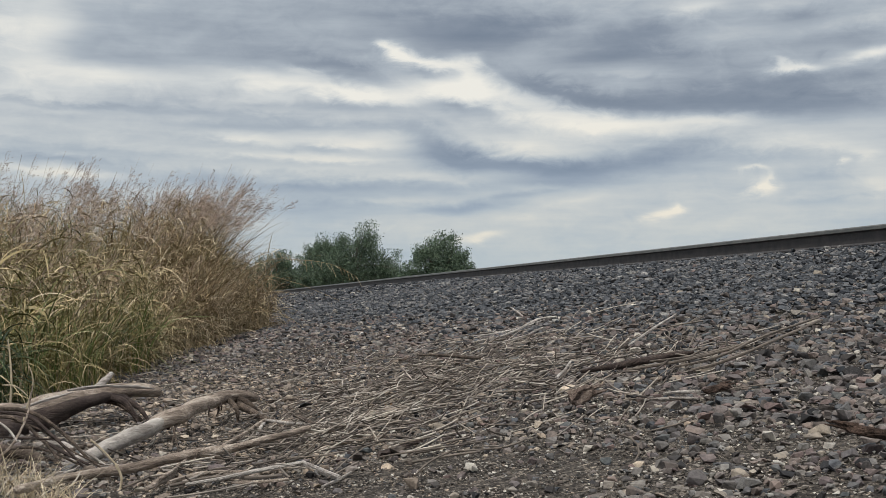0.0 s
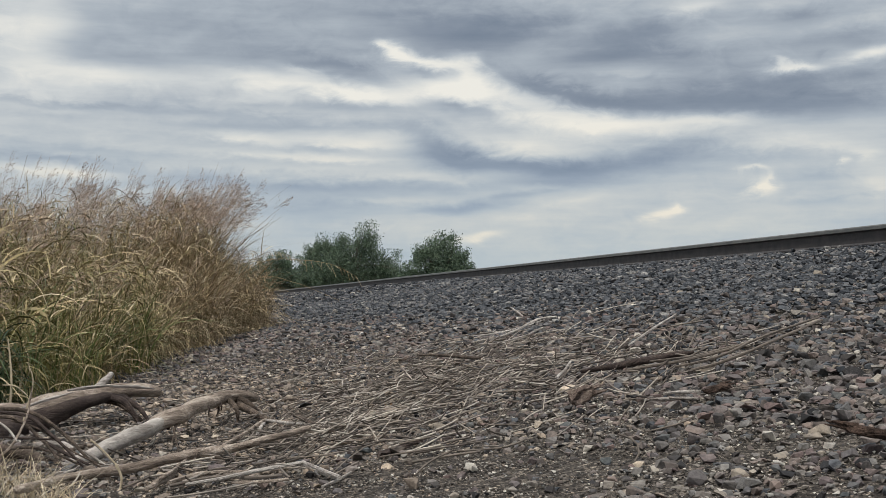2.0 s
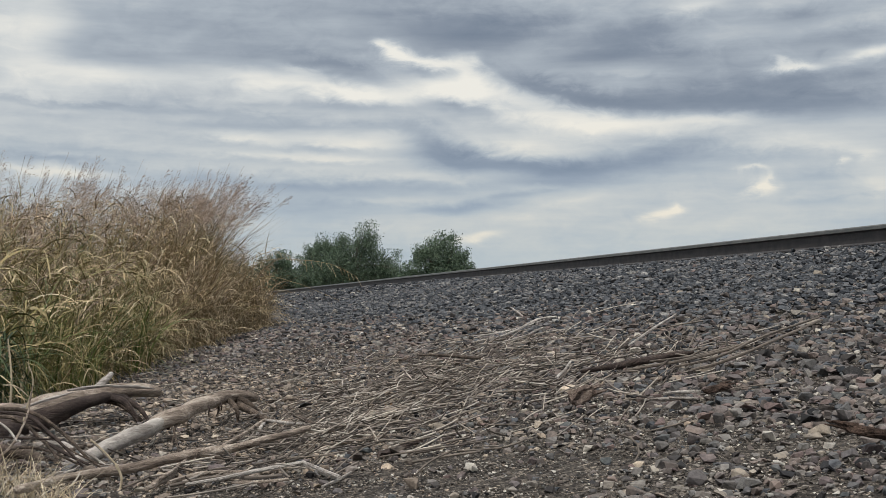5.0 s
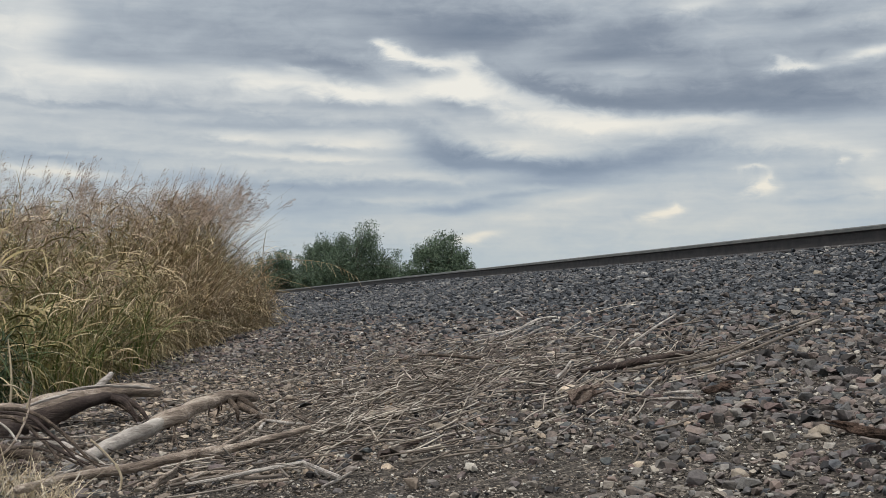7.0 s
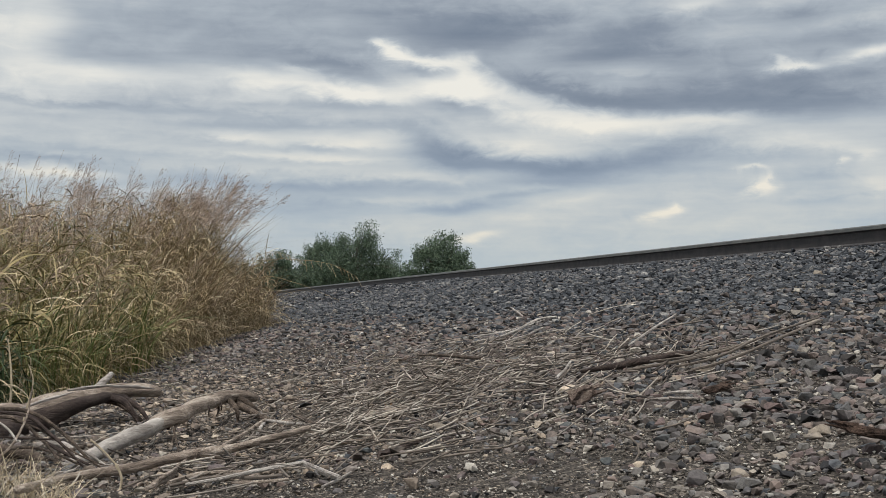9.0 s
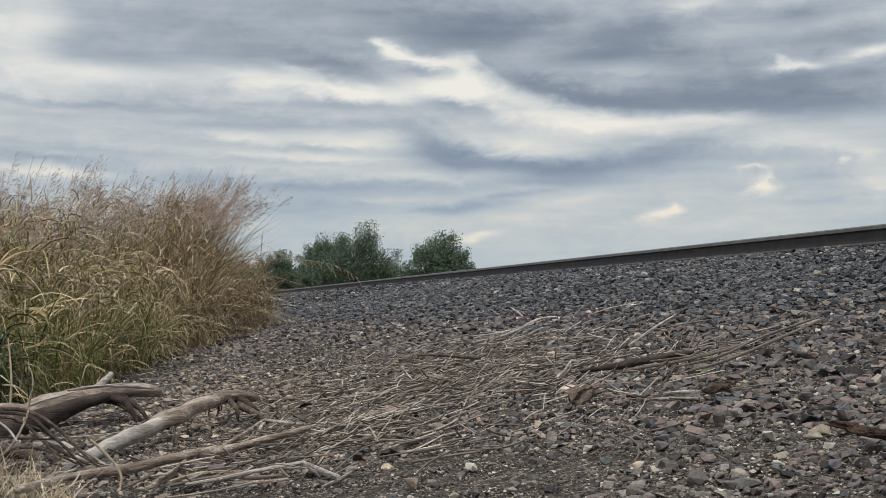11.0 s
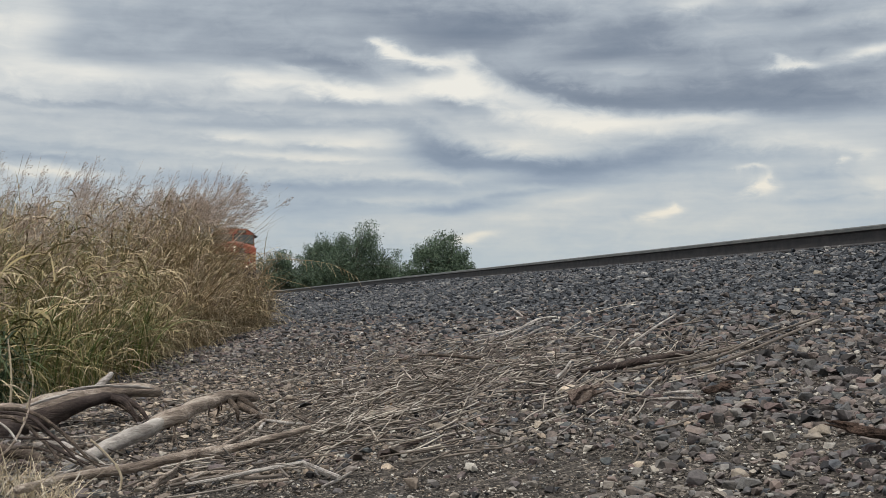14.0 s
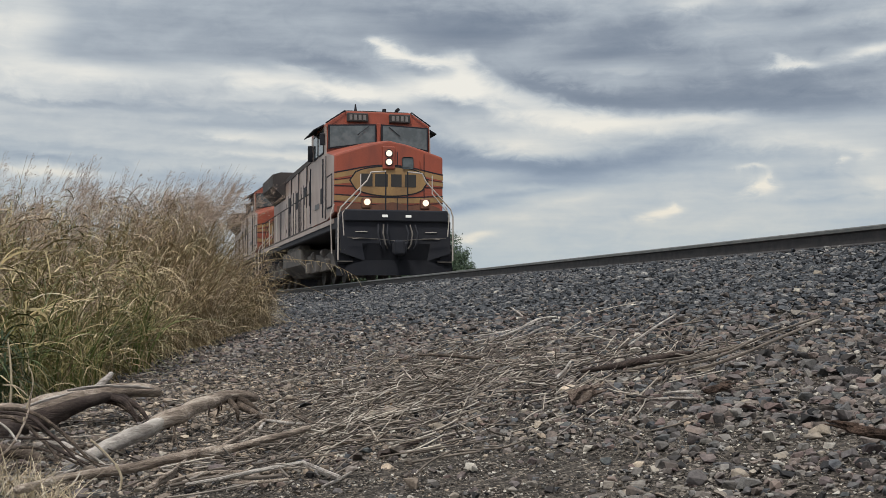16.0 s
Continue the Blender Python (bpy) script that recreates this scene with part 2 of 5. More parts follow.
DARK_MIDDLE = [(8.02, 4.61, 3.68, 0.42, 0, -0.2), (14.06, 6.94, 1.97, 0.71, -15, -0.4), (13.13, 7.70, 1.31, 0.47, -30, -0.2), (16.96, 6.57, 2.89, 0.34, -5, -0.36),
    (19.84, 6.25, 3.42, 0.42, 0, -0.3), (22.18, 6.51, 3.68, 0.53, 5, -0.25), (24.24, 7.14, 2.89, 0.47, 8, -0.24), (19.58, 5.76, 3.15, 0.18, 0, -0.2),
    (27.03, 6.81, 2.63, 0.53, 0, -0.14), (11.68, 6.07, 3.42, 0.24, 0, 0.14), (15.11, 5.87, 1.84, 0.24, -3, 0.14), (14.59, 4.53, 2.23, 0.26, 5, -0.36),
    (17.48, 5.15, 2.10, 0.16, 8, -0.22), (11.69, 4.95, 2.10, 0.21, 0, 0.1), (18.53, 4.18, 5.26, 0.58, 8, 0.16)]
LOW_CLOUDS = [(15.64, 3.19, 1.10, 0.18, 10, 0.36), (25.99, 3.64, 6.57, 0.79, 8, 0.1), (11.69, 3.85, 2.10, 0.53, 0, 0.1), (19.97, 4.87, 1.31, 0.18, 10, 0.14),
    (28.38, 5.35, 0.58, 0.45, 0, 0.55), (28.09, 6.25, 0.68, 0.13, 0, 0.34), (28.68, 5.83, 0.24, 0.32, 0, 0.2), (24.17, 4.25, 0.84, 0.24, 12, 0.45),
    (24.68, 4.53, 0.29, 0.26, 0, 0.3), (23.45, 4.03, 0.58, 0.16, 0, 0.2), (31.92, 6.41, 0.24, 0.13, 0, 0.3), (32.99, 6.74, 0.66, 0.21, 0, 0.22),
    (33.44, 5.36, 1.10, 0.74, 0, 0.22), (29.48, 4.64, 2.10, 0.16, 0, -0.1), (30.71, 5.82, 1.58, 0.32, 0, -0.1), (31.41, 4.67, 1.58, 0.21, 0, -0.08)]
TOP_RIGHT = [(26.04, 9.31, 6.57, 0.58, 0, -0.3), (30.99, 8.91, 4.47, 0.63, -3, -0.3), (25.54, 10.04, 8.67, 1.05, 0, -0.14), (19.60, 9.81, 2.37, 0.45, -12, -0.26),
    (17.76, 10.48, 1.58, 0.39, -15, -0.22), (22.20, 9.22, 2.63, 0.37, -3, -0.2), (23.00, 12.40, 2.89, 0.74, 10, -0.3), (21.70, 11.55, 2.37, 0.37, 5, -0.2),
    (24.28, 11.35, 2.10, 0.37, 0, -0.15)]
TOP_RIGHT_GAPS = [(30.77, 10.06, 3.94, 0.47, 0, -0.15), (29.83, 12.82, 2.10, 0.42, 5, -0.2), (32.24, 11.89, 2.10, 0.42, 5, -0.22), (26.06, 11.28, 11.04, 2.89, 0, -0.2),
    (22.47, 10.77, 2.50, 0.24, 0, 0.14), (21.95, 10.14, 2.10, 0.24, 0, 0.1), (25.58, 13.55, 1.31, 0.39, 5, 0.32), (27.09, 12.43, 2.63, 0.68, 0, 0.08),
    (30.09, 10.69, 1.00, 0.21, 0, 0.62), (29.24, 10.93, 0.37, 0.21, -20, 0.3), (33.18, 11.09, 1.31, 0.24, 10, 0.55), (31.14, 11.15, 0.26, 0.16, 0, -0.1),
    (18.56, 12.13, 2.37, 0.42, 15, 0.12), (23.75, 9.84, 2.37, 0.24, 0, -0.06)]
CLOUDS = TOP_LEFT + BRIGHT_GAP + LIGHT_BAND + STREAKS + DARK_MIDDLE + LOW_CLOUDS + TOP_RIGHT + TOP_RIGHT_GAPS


def cloud_material():
    m = Nodes("cloudy_sky")
    xyz = m.n("ShaderNodeSeparateXYZ")
    m.put(xyz.inputs[0], m.obj())
    x, y, z = xyz.outputs
    flat = m.math("SQRT", m.math("ADD", m.math("MULTIPLY", x, x), m.math("MULTIPLY", y, y)))
    az = m.math("MULTIPLY", m.math("ARCTAN2", x, y), 180 / math.pi)
    el = m.math("MULTIPLY", m.math("ARCTAN2", z, flat), 180 / math.pi)

    def stretched(k):
        node = m.n("ShaderNodeCombineXYZ")
        m.put(node.inputs[0], m.math("MULTIPLY", az, k))
        m.put(node.inputs[1], el)
        return node.outputs[0]

    broad = m.math("SUBTRACT", m.noise(stretched(0.3), 0.45, 3, 0.5), 0.5)
    streak = m.math("SUBTRACT", m.noise(stretched(0.13), 1.5, 6, 0.55), 0.5)
    puff = m.math("SUBTRACT", m.noise(stretched(0.5), 1.3, 9, 0.62, 0.5), 0.5)
    shift = m.math("SUBTRACT", m.noise(stretched(0.35), 1.1, 4, 0.5), 0.5)
    low = el
    az = m.math("ADD", az, m.math("ADD", m.math("MULTIPLY", broad, 1.0), m.math("MULTIPLY", puff, 1.7)))
    el = m.math("ADD", el, m.math("ADD", m.math("MULTIPLY", shift, 0.5), m.math("MULTIPLY", puff, 0.6)))
    total = m.math("MULTIPLY_ADD", streak, 0.32, m.math("MULTIPLY_ADD", puff, 0.24, m.math("MULTIPLY_ADD", broad, 0.12, 0.618)))
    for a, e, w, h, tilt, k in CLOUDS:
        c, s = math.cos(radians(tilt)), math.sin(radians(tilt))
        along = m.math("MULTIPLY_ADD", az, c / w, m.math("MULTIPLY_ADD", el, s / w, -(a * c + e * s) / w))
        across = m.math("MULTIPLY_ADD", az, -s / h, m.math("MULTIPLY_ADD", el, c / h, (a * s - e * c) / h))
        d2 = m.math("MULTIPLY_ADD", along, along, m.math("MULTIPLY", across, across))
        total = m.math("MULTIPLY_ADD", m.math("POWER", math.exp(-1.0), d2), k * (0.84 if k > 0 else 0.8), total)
    cloud = m.ramp(total, [(0.0, (0.17, 0.215, 0.285)), (0.25, (0.25, 0.295, 0.362)), (0.5, (0.40, 0.45, 0.505)), (0.75, (0.61, 0.64, 0.65)), (1.0, (0.84, 0.825, 0.765))])
    haze = m.ramp(total, [(0.0, (0.23, 0.30, 0.40)), (0.3, (0.315, 0.39, 0.485)), (0.55, (0.44, 0.505, 0.555)), (0.76, (0.585, 0.61, 0.60)), (1.0, (0.82, 0.77, 0.66))])
    cloud = m.mix(m.ramp(m.math("MULTIPLY", low, 0.1), [(0.35, (1, 1, 1)), (0.95, (0, 0, 0))]), cloud, haze)
    clear = m.ramp(m.math("MULTIPLY", low, 0.1), [(0.0, (0.46, 0.555, 0.585)), (0.45, (0.44, 0.52, 0.565)), (1.0, (0.3, 0.4, 0.5))])
    veil = m.ramp(m.math("MULTIPLY", low, 0.1), [(0.1, (0.4, 0.4, 0.4)), (0.4, (0, 0, 0))])
    col = m.mix(veil, cloud, clear)
    glow = m.n("ShaderNodeEmission")
    m.put(glow.inputs[0], col)
    glow.inputs[1].default_value = 1.0
    m.t.links.new(glow.outputs[0], m.out.inputs[0])
    return m.mat


def make_sky():
    az, el = np.radians(np.linspace(-62, 95, 64)), np.radians(np.linspace(-2, 50, 28))
    a, e = np.meshgrid(az, el)
    r = 3000
    v = np.stack([r * np.sin(a) * np.cos(e), r * np.cos(a) * np.cos(e), r * np.sin(e)], -1).reshape(-1, 3)
    i = np.arange(27 * 64).reshape(27, 64)[:, :-1].ravel()
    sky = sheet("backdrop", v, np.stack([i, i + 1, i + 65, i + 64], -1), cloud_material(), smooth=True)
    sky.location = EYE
    return tagged(sky, "grey broken clouds with cream gaps over pale blue", "sky", kind="structure")


sky = make_sky()

# ---- the ground ----
RAIL_X, RAIL_TOP = 5.904, 1.215
FAR_RAIL_X = RAIL_X + 1.505
MID_X = (RAIL_X + FAR_RAIL_X) / 2


def rise(x):
    """Height of the ballast bank across the track."""
    x = np.minimum(np.asarray(x, float), 2 * MID_X - np.asarray(x, float))
    a = 0.184 * (x - 0.2)
    return np.where(x > 5.78, 1.03, np.minimum(1.03, np.maximum(0.0, (a + np.sqrt(a * a + 0.0049)) / 2)))


def make_ground():
    xs = np.concatenate([[-3500, -1500, -600, -200, -80, -30, -12], np.linspace(-6, 8, 141), np.linspace(8.4, 14, 15), [20, 40, 100, 300, 900, 2000, 3500]])
    ys = np.concatenate([[-3500, -1000, -300, -80, -25, -8], np.linspace(-2, 16, 121), np.linspace(16.5, 60, 60), [70, 90, 120, 180, 260, 400, 700, 1300, 2200, 3500]])
    X, Y = np.meshgrid(xs, ys)
    Z = rise(X)
    for j in range(len(ys)):
        if -3 < ys[j] < 60:
            for k in range(len(xs)):
                if -8 < xs[k] < 6:
                    Z[j, k] += 0.022 * noise.noise(Vector((xs[k] * 1.4, ys[j] * 1.4, 0))) + 0.01 * noise.noise(Vector((xs[k] * 5, ys[j] * 5, 3)))
    n = len(xs)
    i = (np.arange((len(ys) - 1) * n).reshape(-1, n)[:, :-1]).ravel()
    g = sheet("ground", np.stack([X, Y, Z], -1).reshape(-1, 3), np.stack([i, i + 1, i + n + 1, i + n], -1), m_soil, smooth=True)
    return tagged(g, "brown gravelly soil rising to a railway bank", "ground", kind="structure")


ground = make_ground()


def height(x, y):
    z = float(rise(x))
    if -3 < y < 60 and -8 < x < 6:
        z += 0.022 * noise.noise(Vector((x * 1.4, y * 1.4, 0))) + 0.01 * noise.noise(Vector((x * 5, y * 5, 3)))
    return z


RAIL_OUTLINE = [(-0.07, 0), (0.07, 0), (0.07, 0.012), (0.012, 0.03), (0.009, 0.12), (0.036, 0.132), (0.036, 0.158), (0.026, 0.168), (-0.026, 0.168),
                (-0.036, 0.158), (-0.036, 0.132), (-0.009, 0.12), (-0.012, 0.03), (-0.07, 0.012)]


def make_rail(x):
    bm = prism(bmesh.new(), [(x + a, RAIL_TOP - 0.168 + b) for a, b in RAIL_OUTLINE], -60, 600)
    rail = part("rail", bm, m_steel)
    rail.data.materials.append(m_head)
    for p in rail.data.polygons:
        if p.center.z > RAIL_TOP - 0.037:
            p.material_index = 1
    return tagged(rail, "dark rusty steel rail on the ballast bank", "rail", "rails of the track", "structure")


for rx in (RAIL_X, FAR_RAIL_X):
    make_rail(rx)


# ---- stones ----
def stone_shapes(n, seed, points):
    """Convex broken stones about one unit across, blocky and flat."""
    rng, made = random.Random(seed), []
    for i in range(n):
        bm = bmesh.new()
        flat, narrow = rng.uniform(0.4, 0.74), rng.uniform(0.62, 0.95)
        for k in range(points):
            v = Vector((rng.gauss(0, 1), rng.gauss(0, 1), rng.gauss(0, 1))).normalized()
            v = Vector([math.copysign(abs(c) ** 0.55, c) for c in v])
            v *= rng.uniform(0.4, 0.5)
            bm.verts.new((v.x * 1.12, v.y * narrow, v.z * flat))
        res = bmesh.ops.convex_hull(bm, input=bm.verts)
        bmesh.ops.delete(bm, geom=list({g for g in res["geom_interior"] if isinstance(g, bmesh.types.BMVert)}), context="VERTS")
        bmesh.ops.triangulate(bm, faces=bm.faces)
        bm.verts.ensure_lookup_table()
        bm.verts.index_update()
        made.append((np.array([v.co[:] for v in bm.verts]), np.array([[v.index for v in f.verts] for f in bm.faces])))
        bm.free()
    return made


SHAPES = stone_shapes(24, 5, 13)
FINE = stone_shapes(20, 8, 15)
GRIT = stone_shapes(8, 6, 6)


def scatter(name, xs, ys, sizes, material, parent, rng, shapes, lift=0.12, turn=0.35):
    """Stones of many shapes lying on the bank, joined."""
    V, F, base = [], [], 0
    kinds = rng.integers(0, len(shapes), len(xs))
    for k, (v, f) in enumerate(shapes):
        idx = np.nonzero(kinds == k)[0]
        if not len(idx):
            continue
        n = len(idx)
        a, b = rng.uniform(0, 2 * np.pi, n), rng.normal(0, turn, n)
        s = sizes[idx]
        p = v[None] * s[:, None, None]
        cb, sb = np.cos(b)[:, None], np.sin(b)[:, None]
        y1, z1 = p[..., 1] * cb - p[..., 2] * sb, p[..., 1] * sb + p[..., 2] * cb
        ca, sa = np.cos(a)[:, None], np.sin(a)[:, None]
        x2, y2 = p[..., 0] * ca - y1 * sa, p[..., 0] * sa + y1 * ca
        z0 = np.array([height(x, y) for x, y in zip(xs[idx], ys[idx])]) + s * rng.uniform(-0.05, lift + 0.2, n)
        pts = np.stack([x2 + xs[idx][:, None], y2 + ys[idx][:, None], z1 + z0[:, None]], -1)
        F.append((f[None] + (base + np.arange(n) * len(v))[:, None, None]).reshape(-1, 3))
        V.append(pts.reshape(-1, 3))
        base += n * len(v)
    return tagged(sheet(name, np.concatenate(V), np.concatenate(F), material, parent), kind="stuff")


def busy(x, y):
    """The stretch of bank and verge that is strewn most thickly."""
    return (x > -0.15 * y - 0.05) & (x < 0.74 * y + 0.1)


def lay_stones():
    rng = np.random.default_rng(3)
    bed = tagged(new("ballast"), "loose grey and brown crushed stone on the bank", "ballast", kind="structure")

    def field(y0, y1, x0, x1, per, lo, hi, grey):
        n = int((y1 - y0) * (x1 - x0) * per)
        x, y = rng.uniform(x0, x1, n), rng.uniform(y0, y1, n)
        keep = busy(x, y) | (rng.uniform(0, 1, n) < (0.2 if hi > 0.03 else 0.06))
        x, y = x[keep], y[keep]
        s = lo * (hi / lo) ** (rng.uniform(0, 1, len(x)) ** 1.3)
        g = rng.uniform(0, 1, len(x)) < grey(x, y)
        return x, y, s, g

    def share(x, y):
        return np.clip((x - 2.55 + 0.10 * y + 0.25 * np.sin(y * 1.7 + x)) / 1.6, 0.04, 0.97)

    groups = [field(1.5, 10, 1.5, 5.84, 900, 0.02, 0.06, share), field(1.5, 10, -2.5, 1.5, 560, 0.012, 0.045, share),
              field(1.5, 6.5, -2.0, 2.4, 2300, 0.006, 0.019, share), field(1.5, 3.9, -1.0, 2.0, 5500, 0.004, 0.012, share),
              field(1.6, 4.6, 0.2, 3.2, 900, 0.012, 0.034, share), field(1.7, 5.5, 0.6, 3.4, 9, 0.05, 0.08, share), field(3.6, 9.5, -0.6, 1.5, 1300, 0.007, 0.025, share), field(2.0, 8, -1.0, 2.0, 6, 0.045, 0.075, share), field(10, 22, 0.8, 5.84, 430, 0.036, 0.075, share),
              field(10, 19, -1.2, 0.8, 260, 0.03, 0.065, share), field(22, 52, 2.2, 5.84, 130, 0.06, 0.12, share),
              field(52, 150, 3.5, 5.84, 40, 0.1, 0.16, share), field(-8, 46, 5.97, 9.2, 60, 0.05, 0.09, share),
              field(-9, 1.5, -1.5, 5.84, 150, 0.03, 0.07, share), field(2, 50, 9.2, 13.0, 30, 0.05, 0.09, share)]
    x, y, s, g = (np.concatenate(c) for c in zip(*groups))
    # a worn patch of fine soil stays nearly free of larger stones
    patch = ((x - 0.62 - 0.1 * np.sin(y * 5)) / 0.42) ** 2 + ((y - 2.85) / 0.72) ** 2 < 1 + 0.35 * np.sin(7 * x + 4 * y)
    keep = ~(patch & (s > 0.013) & (rng.uniform(0, 1, len(x)) < 0.84))
    x, y, s, g = x[keep], y[keep], s[keep], g[keep]
    near = np.nonzero((y < 4.0) & (s > 0.03))[0]
    near = near[np.argsort(-s[near])][:300]
    rest = np.ones(len(x), bool)
    rest[near] = False
    # pale tan gravel washed out round the logs and along the foot of the bank
    washed = np.exp(-((x - 0.35 - 0.06 * (y - 5)) / 0.75) ** 2 - ((y - 6.0) / 3.0) ** 2)
    tan = ~g & (rng.uniform(0, 1, len(x)) < 0.9 * washed)
    for name, mat, pick in (("grey_stones", m_grey, g), ("brown_stones", m_brown, ~g & ~tan), ("tan_stones", m_tan, tan)):
        k = rest & pick & (s >= 0.02) & (y < 24) & (y > 1.5) & (x < 5.9)
        scatter(name, x[k], y[k], s[k], mat, bed, rng, SHAPES)
        k = rest & pick & ~((s >= 0.02) & (y < 24) & (y > 1.5) & (x < 5.9))
        scatter(name.replace("stones", "grit"), x[k], y[k], s[k], m_grit if mat is m_brown else mat, bed, rng, GRIT)
    meshes = {}
    for grey, mat in ((True, m_grey_one), (False, m_brown_one)):
        for k, (v, f) in enumerate(FINE):
            me = bpy.data.meshes.new("stone")
            me.from_pydata(v.tolist(), [], f.tolist())
            me.materials.append(mat)
            meshes[grey, k] = me
    for i in near:
        st = new("stone", meshes[bool(g[i]), int(rng.integers(0, len(FINE)))])
        st.parent = bed
        st.matrix_basis = pose(x[i], y[i], height(x[i], y[i]) + s[i] * 0.12, rng.normal(0, 22), rng.normal(0, 15), rng.uniform(0, 360)) @ Matrix.Diagonal((s[i], s[i], s[i], 1))
    return bed


lay_stones()


# ---- grass ----
def blades(rng, n, spread, tall, width, lean, arch, stems=False, fold=0.0, least=0.55):
    """n curved ribbons rising from a disc, some folded over: vertices and quads."""
    seg = 8
    t = np.linspace(0, 1, seg + 1)[None, :, None]
    up = np.array([0, 0, 1.0])
    r, a = spread * np.sqrt(rng.uniform(0, 1, n)), rng.uniform(0, 2 * np.pi, n)
    root = np.stack([r * np.cos(a), r * np.sin(a), np.full(n, -0.03)], -1)[:, None]
    h = tall * rng.uniform(least, 1.0, n)[:, None, None]
    out = a + rng.normal(0, 0.7, n) if stems else rng.uniform(0, 2 * np.pi, n)
    way = np.stack([np.cos(out), np.sin(out), np.zeros(n)], -1)[:, None]
    wind = np.array([1.0, -0.1, 0])[None, None]
    l = (lean * rng.uniform(0.1, 1.0, n))[:, None, None]
    c = (arch * rng.uniform(0, 1, n) ** 1.5)[:, None, None]
    bent = out + np.pi / 2
    curl = rng.normal(0, 0.25, n)[:, None, None] * np.stack([np.cos(bent), np.sin(bent), np.zeros(n)], -1)[:, None] * (0 if stems else 1)
    spine = root + h * (curl * t ** 2 + t * up + way * l * t ** 1.6 + wind * 0.17 * t ** 2.2 - up * c * t ** 3 + way * c * 0.75 * t ** 2.5)
    if fold:
        t0 = rng.uniform(0.25, 0.75, n)[:, None, None]
        f = rng.uniform(0, 2 * np.pi, n)
        way2 = np.stack([np.cos(f), np.sin(f), -rng.uniform(0.6, 1.9, n)], -1)[:, None]
        past = np.maximum(0, t - t0)
        spine = spine + h * fold * way2 * (past + 1.2 * past ** 2) * (rng.uniform(0, 1, n) < 0.7)[:, None, None]
    face = rng.uniform(0, np.pi, n)
    across = np.stack([np.cos(face), np.sin(face), rng.normal(0, 0.3, n)], -1)[:, None]
    w = (width * rng.uniform(0.5, 1.0, n))[:, None, None] * (np.full_like(t, 1.0) if stems else np.clip(1.15 - t ** 1.8 * 1.1, 0.05, 1))
    v = np.stack([spine - across * w / 2, spine + across * w / 2], 2).reshape(-1, 3)
    i = (np.arange(n)[:, None] * (seg + 1) * 2 + np.arange(seg)[None] * 2).ravel()
    return v, np.stack([i, i + 1, i + 3, i + 2], -1), spine


def curls(rng, n, spread, tall, width, length):
    """Leaves that spring from the stems at all heights and curl over: vertices and quads."""
    seg = 7
    t = np.linspace(0, 1, seg + 1)[None, :, None]
    r, a = spread * np.sqrt(rng.uniform(0, 1, n)), rng.uniform(0, 2 * np.pi, n)
    start = np.stack([r * np.cos(a), r * np.sin(a), tall * 0.9 * rng.uniform(0.03, 1.0, n) ** 1.2], -1)[:, None]
    az = rng.uniform(0, 2 * np.pi, n)
    way = np.stack([np.cos(az), np.sin(az), np.zeros(n)], -1)[:, None]
    rise_angle = rng.uniform(0.3, 1.45, n)[:, None, None] - rng.uniform(0.8, 4.4, n)[:, None, None] * t
    step = (length * rng.uniform(0.4, 1.0, n))[:, None, None] / seg * (way * np.cos(rise_angle) + np.array([0, 0, 1.0]) * np.sin(rise_angle))
    spine = start + np.cumsum(step, 1)
    spine[..., 2] = np.maximum(spine[..., 2], 0.01)
    face = az + np.pi / 2
    across = np.stack([np.cos(face), np.sin(face), rng.normal(0, 0.5, n)], -1)[:, None]
    w = (width * rng.uniform(0.5, 1.0, n))[:, None, None] * np.clip(1.1 - t ** 2 * 1.05, 0.06, 1)
    v = np.stack([spine - across * w / 2, spine + across * w / 2], 2).reshape(-1, 3)
    i = (np.arange(n)[:, None] * (seg + 1) * 2 + np.arange(seg)[None] * 2).ravel()
    return v, np.stack([i, i + 1, i + 3, i + 2], -1)


def panicles(rng, spine, count=26, size=0.2):
    """Airy seed heads: fine branchlets with seeds near the tops of the stems."""
    top = np.repeat(spine[:, -1], count, 0)
    d = spine[:, -1] - spine[:, -2]
    d = np.repeat(d / np.linalg.norm(d, axis=1)[:, None], count, 0)
    n = len(top)
    u = rng.uniform(0, 1, (n, 1))
    p = top - d * size * 1.4 * (1 - u)
    q = p + (rng.normal(0, 1, (n, 3)) * 0.5 + d * 0.8 + np.array([0.5, 0, -0.1])) * size * (1.15 - u) * 0.5
    V = []
    for a, b, w in ((p, q, 0.0014), (q - (q - p) * 0.2, q, 0.0042)):
        side = np.cross(b - a, rng.normal(0, 1, (n, 3)))
        side = side / (np.linalg.norm(side, axis=1)[:, None] + 1e-9) * w / 2
        V.append(np.stack([a - side, a + side, b + side, b - side], 1).reshape(-1, 3))
    V = np.concatenate(V)
    return V, np.arange(len(V)).reshape(-1, 4)


tufts = []
TONES = {"straw": (m_dry, m_straw_grass, m_curl), "deep": (m_shaded_green, m_shaded_green, m_shaded_green), "green": (m_green, m_green, m_olive), "olive": (m_olive, m_olive, m_dry), "tan": (m_dry, m_dry, m_dry)}
TUFT_LABELS = {"straw": "low pale straw grass drooping over the stones", "deep": "low green leafy grass coloured dark for shade under taller grass", "green": "tall green grass tuft with drying tips swaying in wind", "olive": "tall olive grass tuft drying to straw in the wind",
               "tan": "tall straw-coloured dry grass tuft swaying in the wind"}


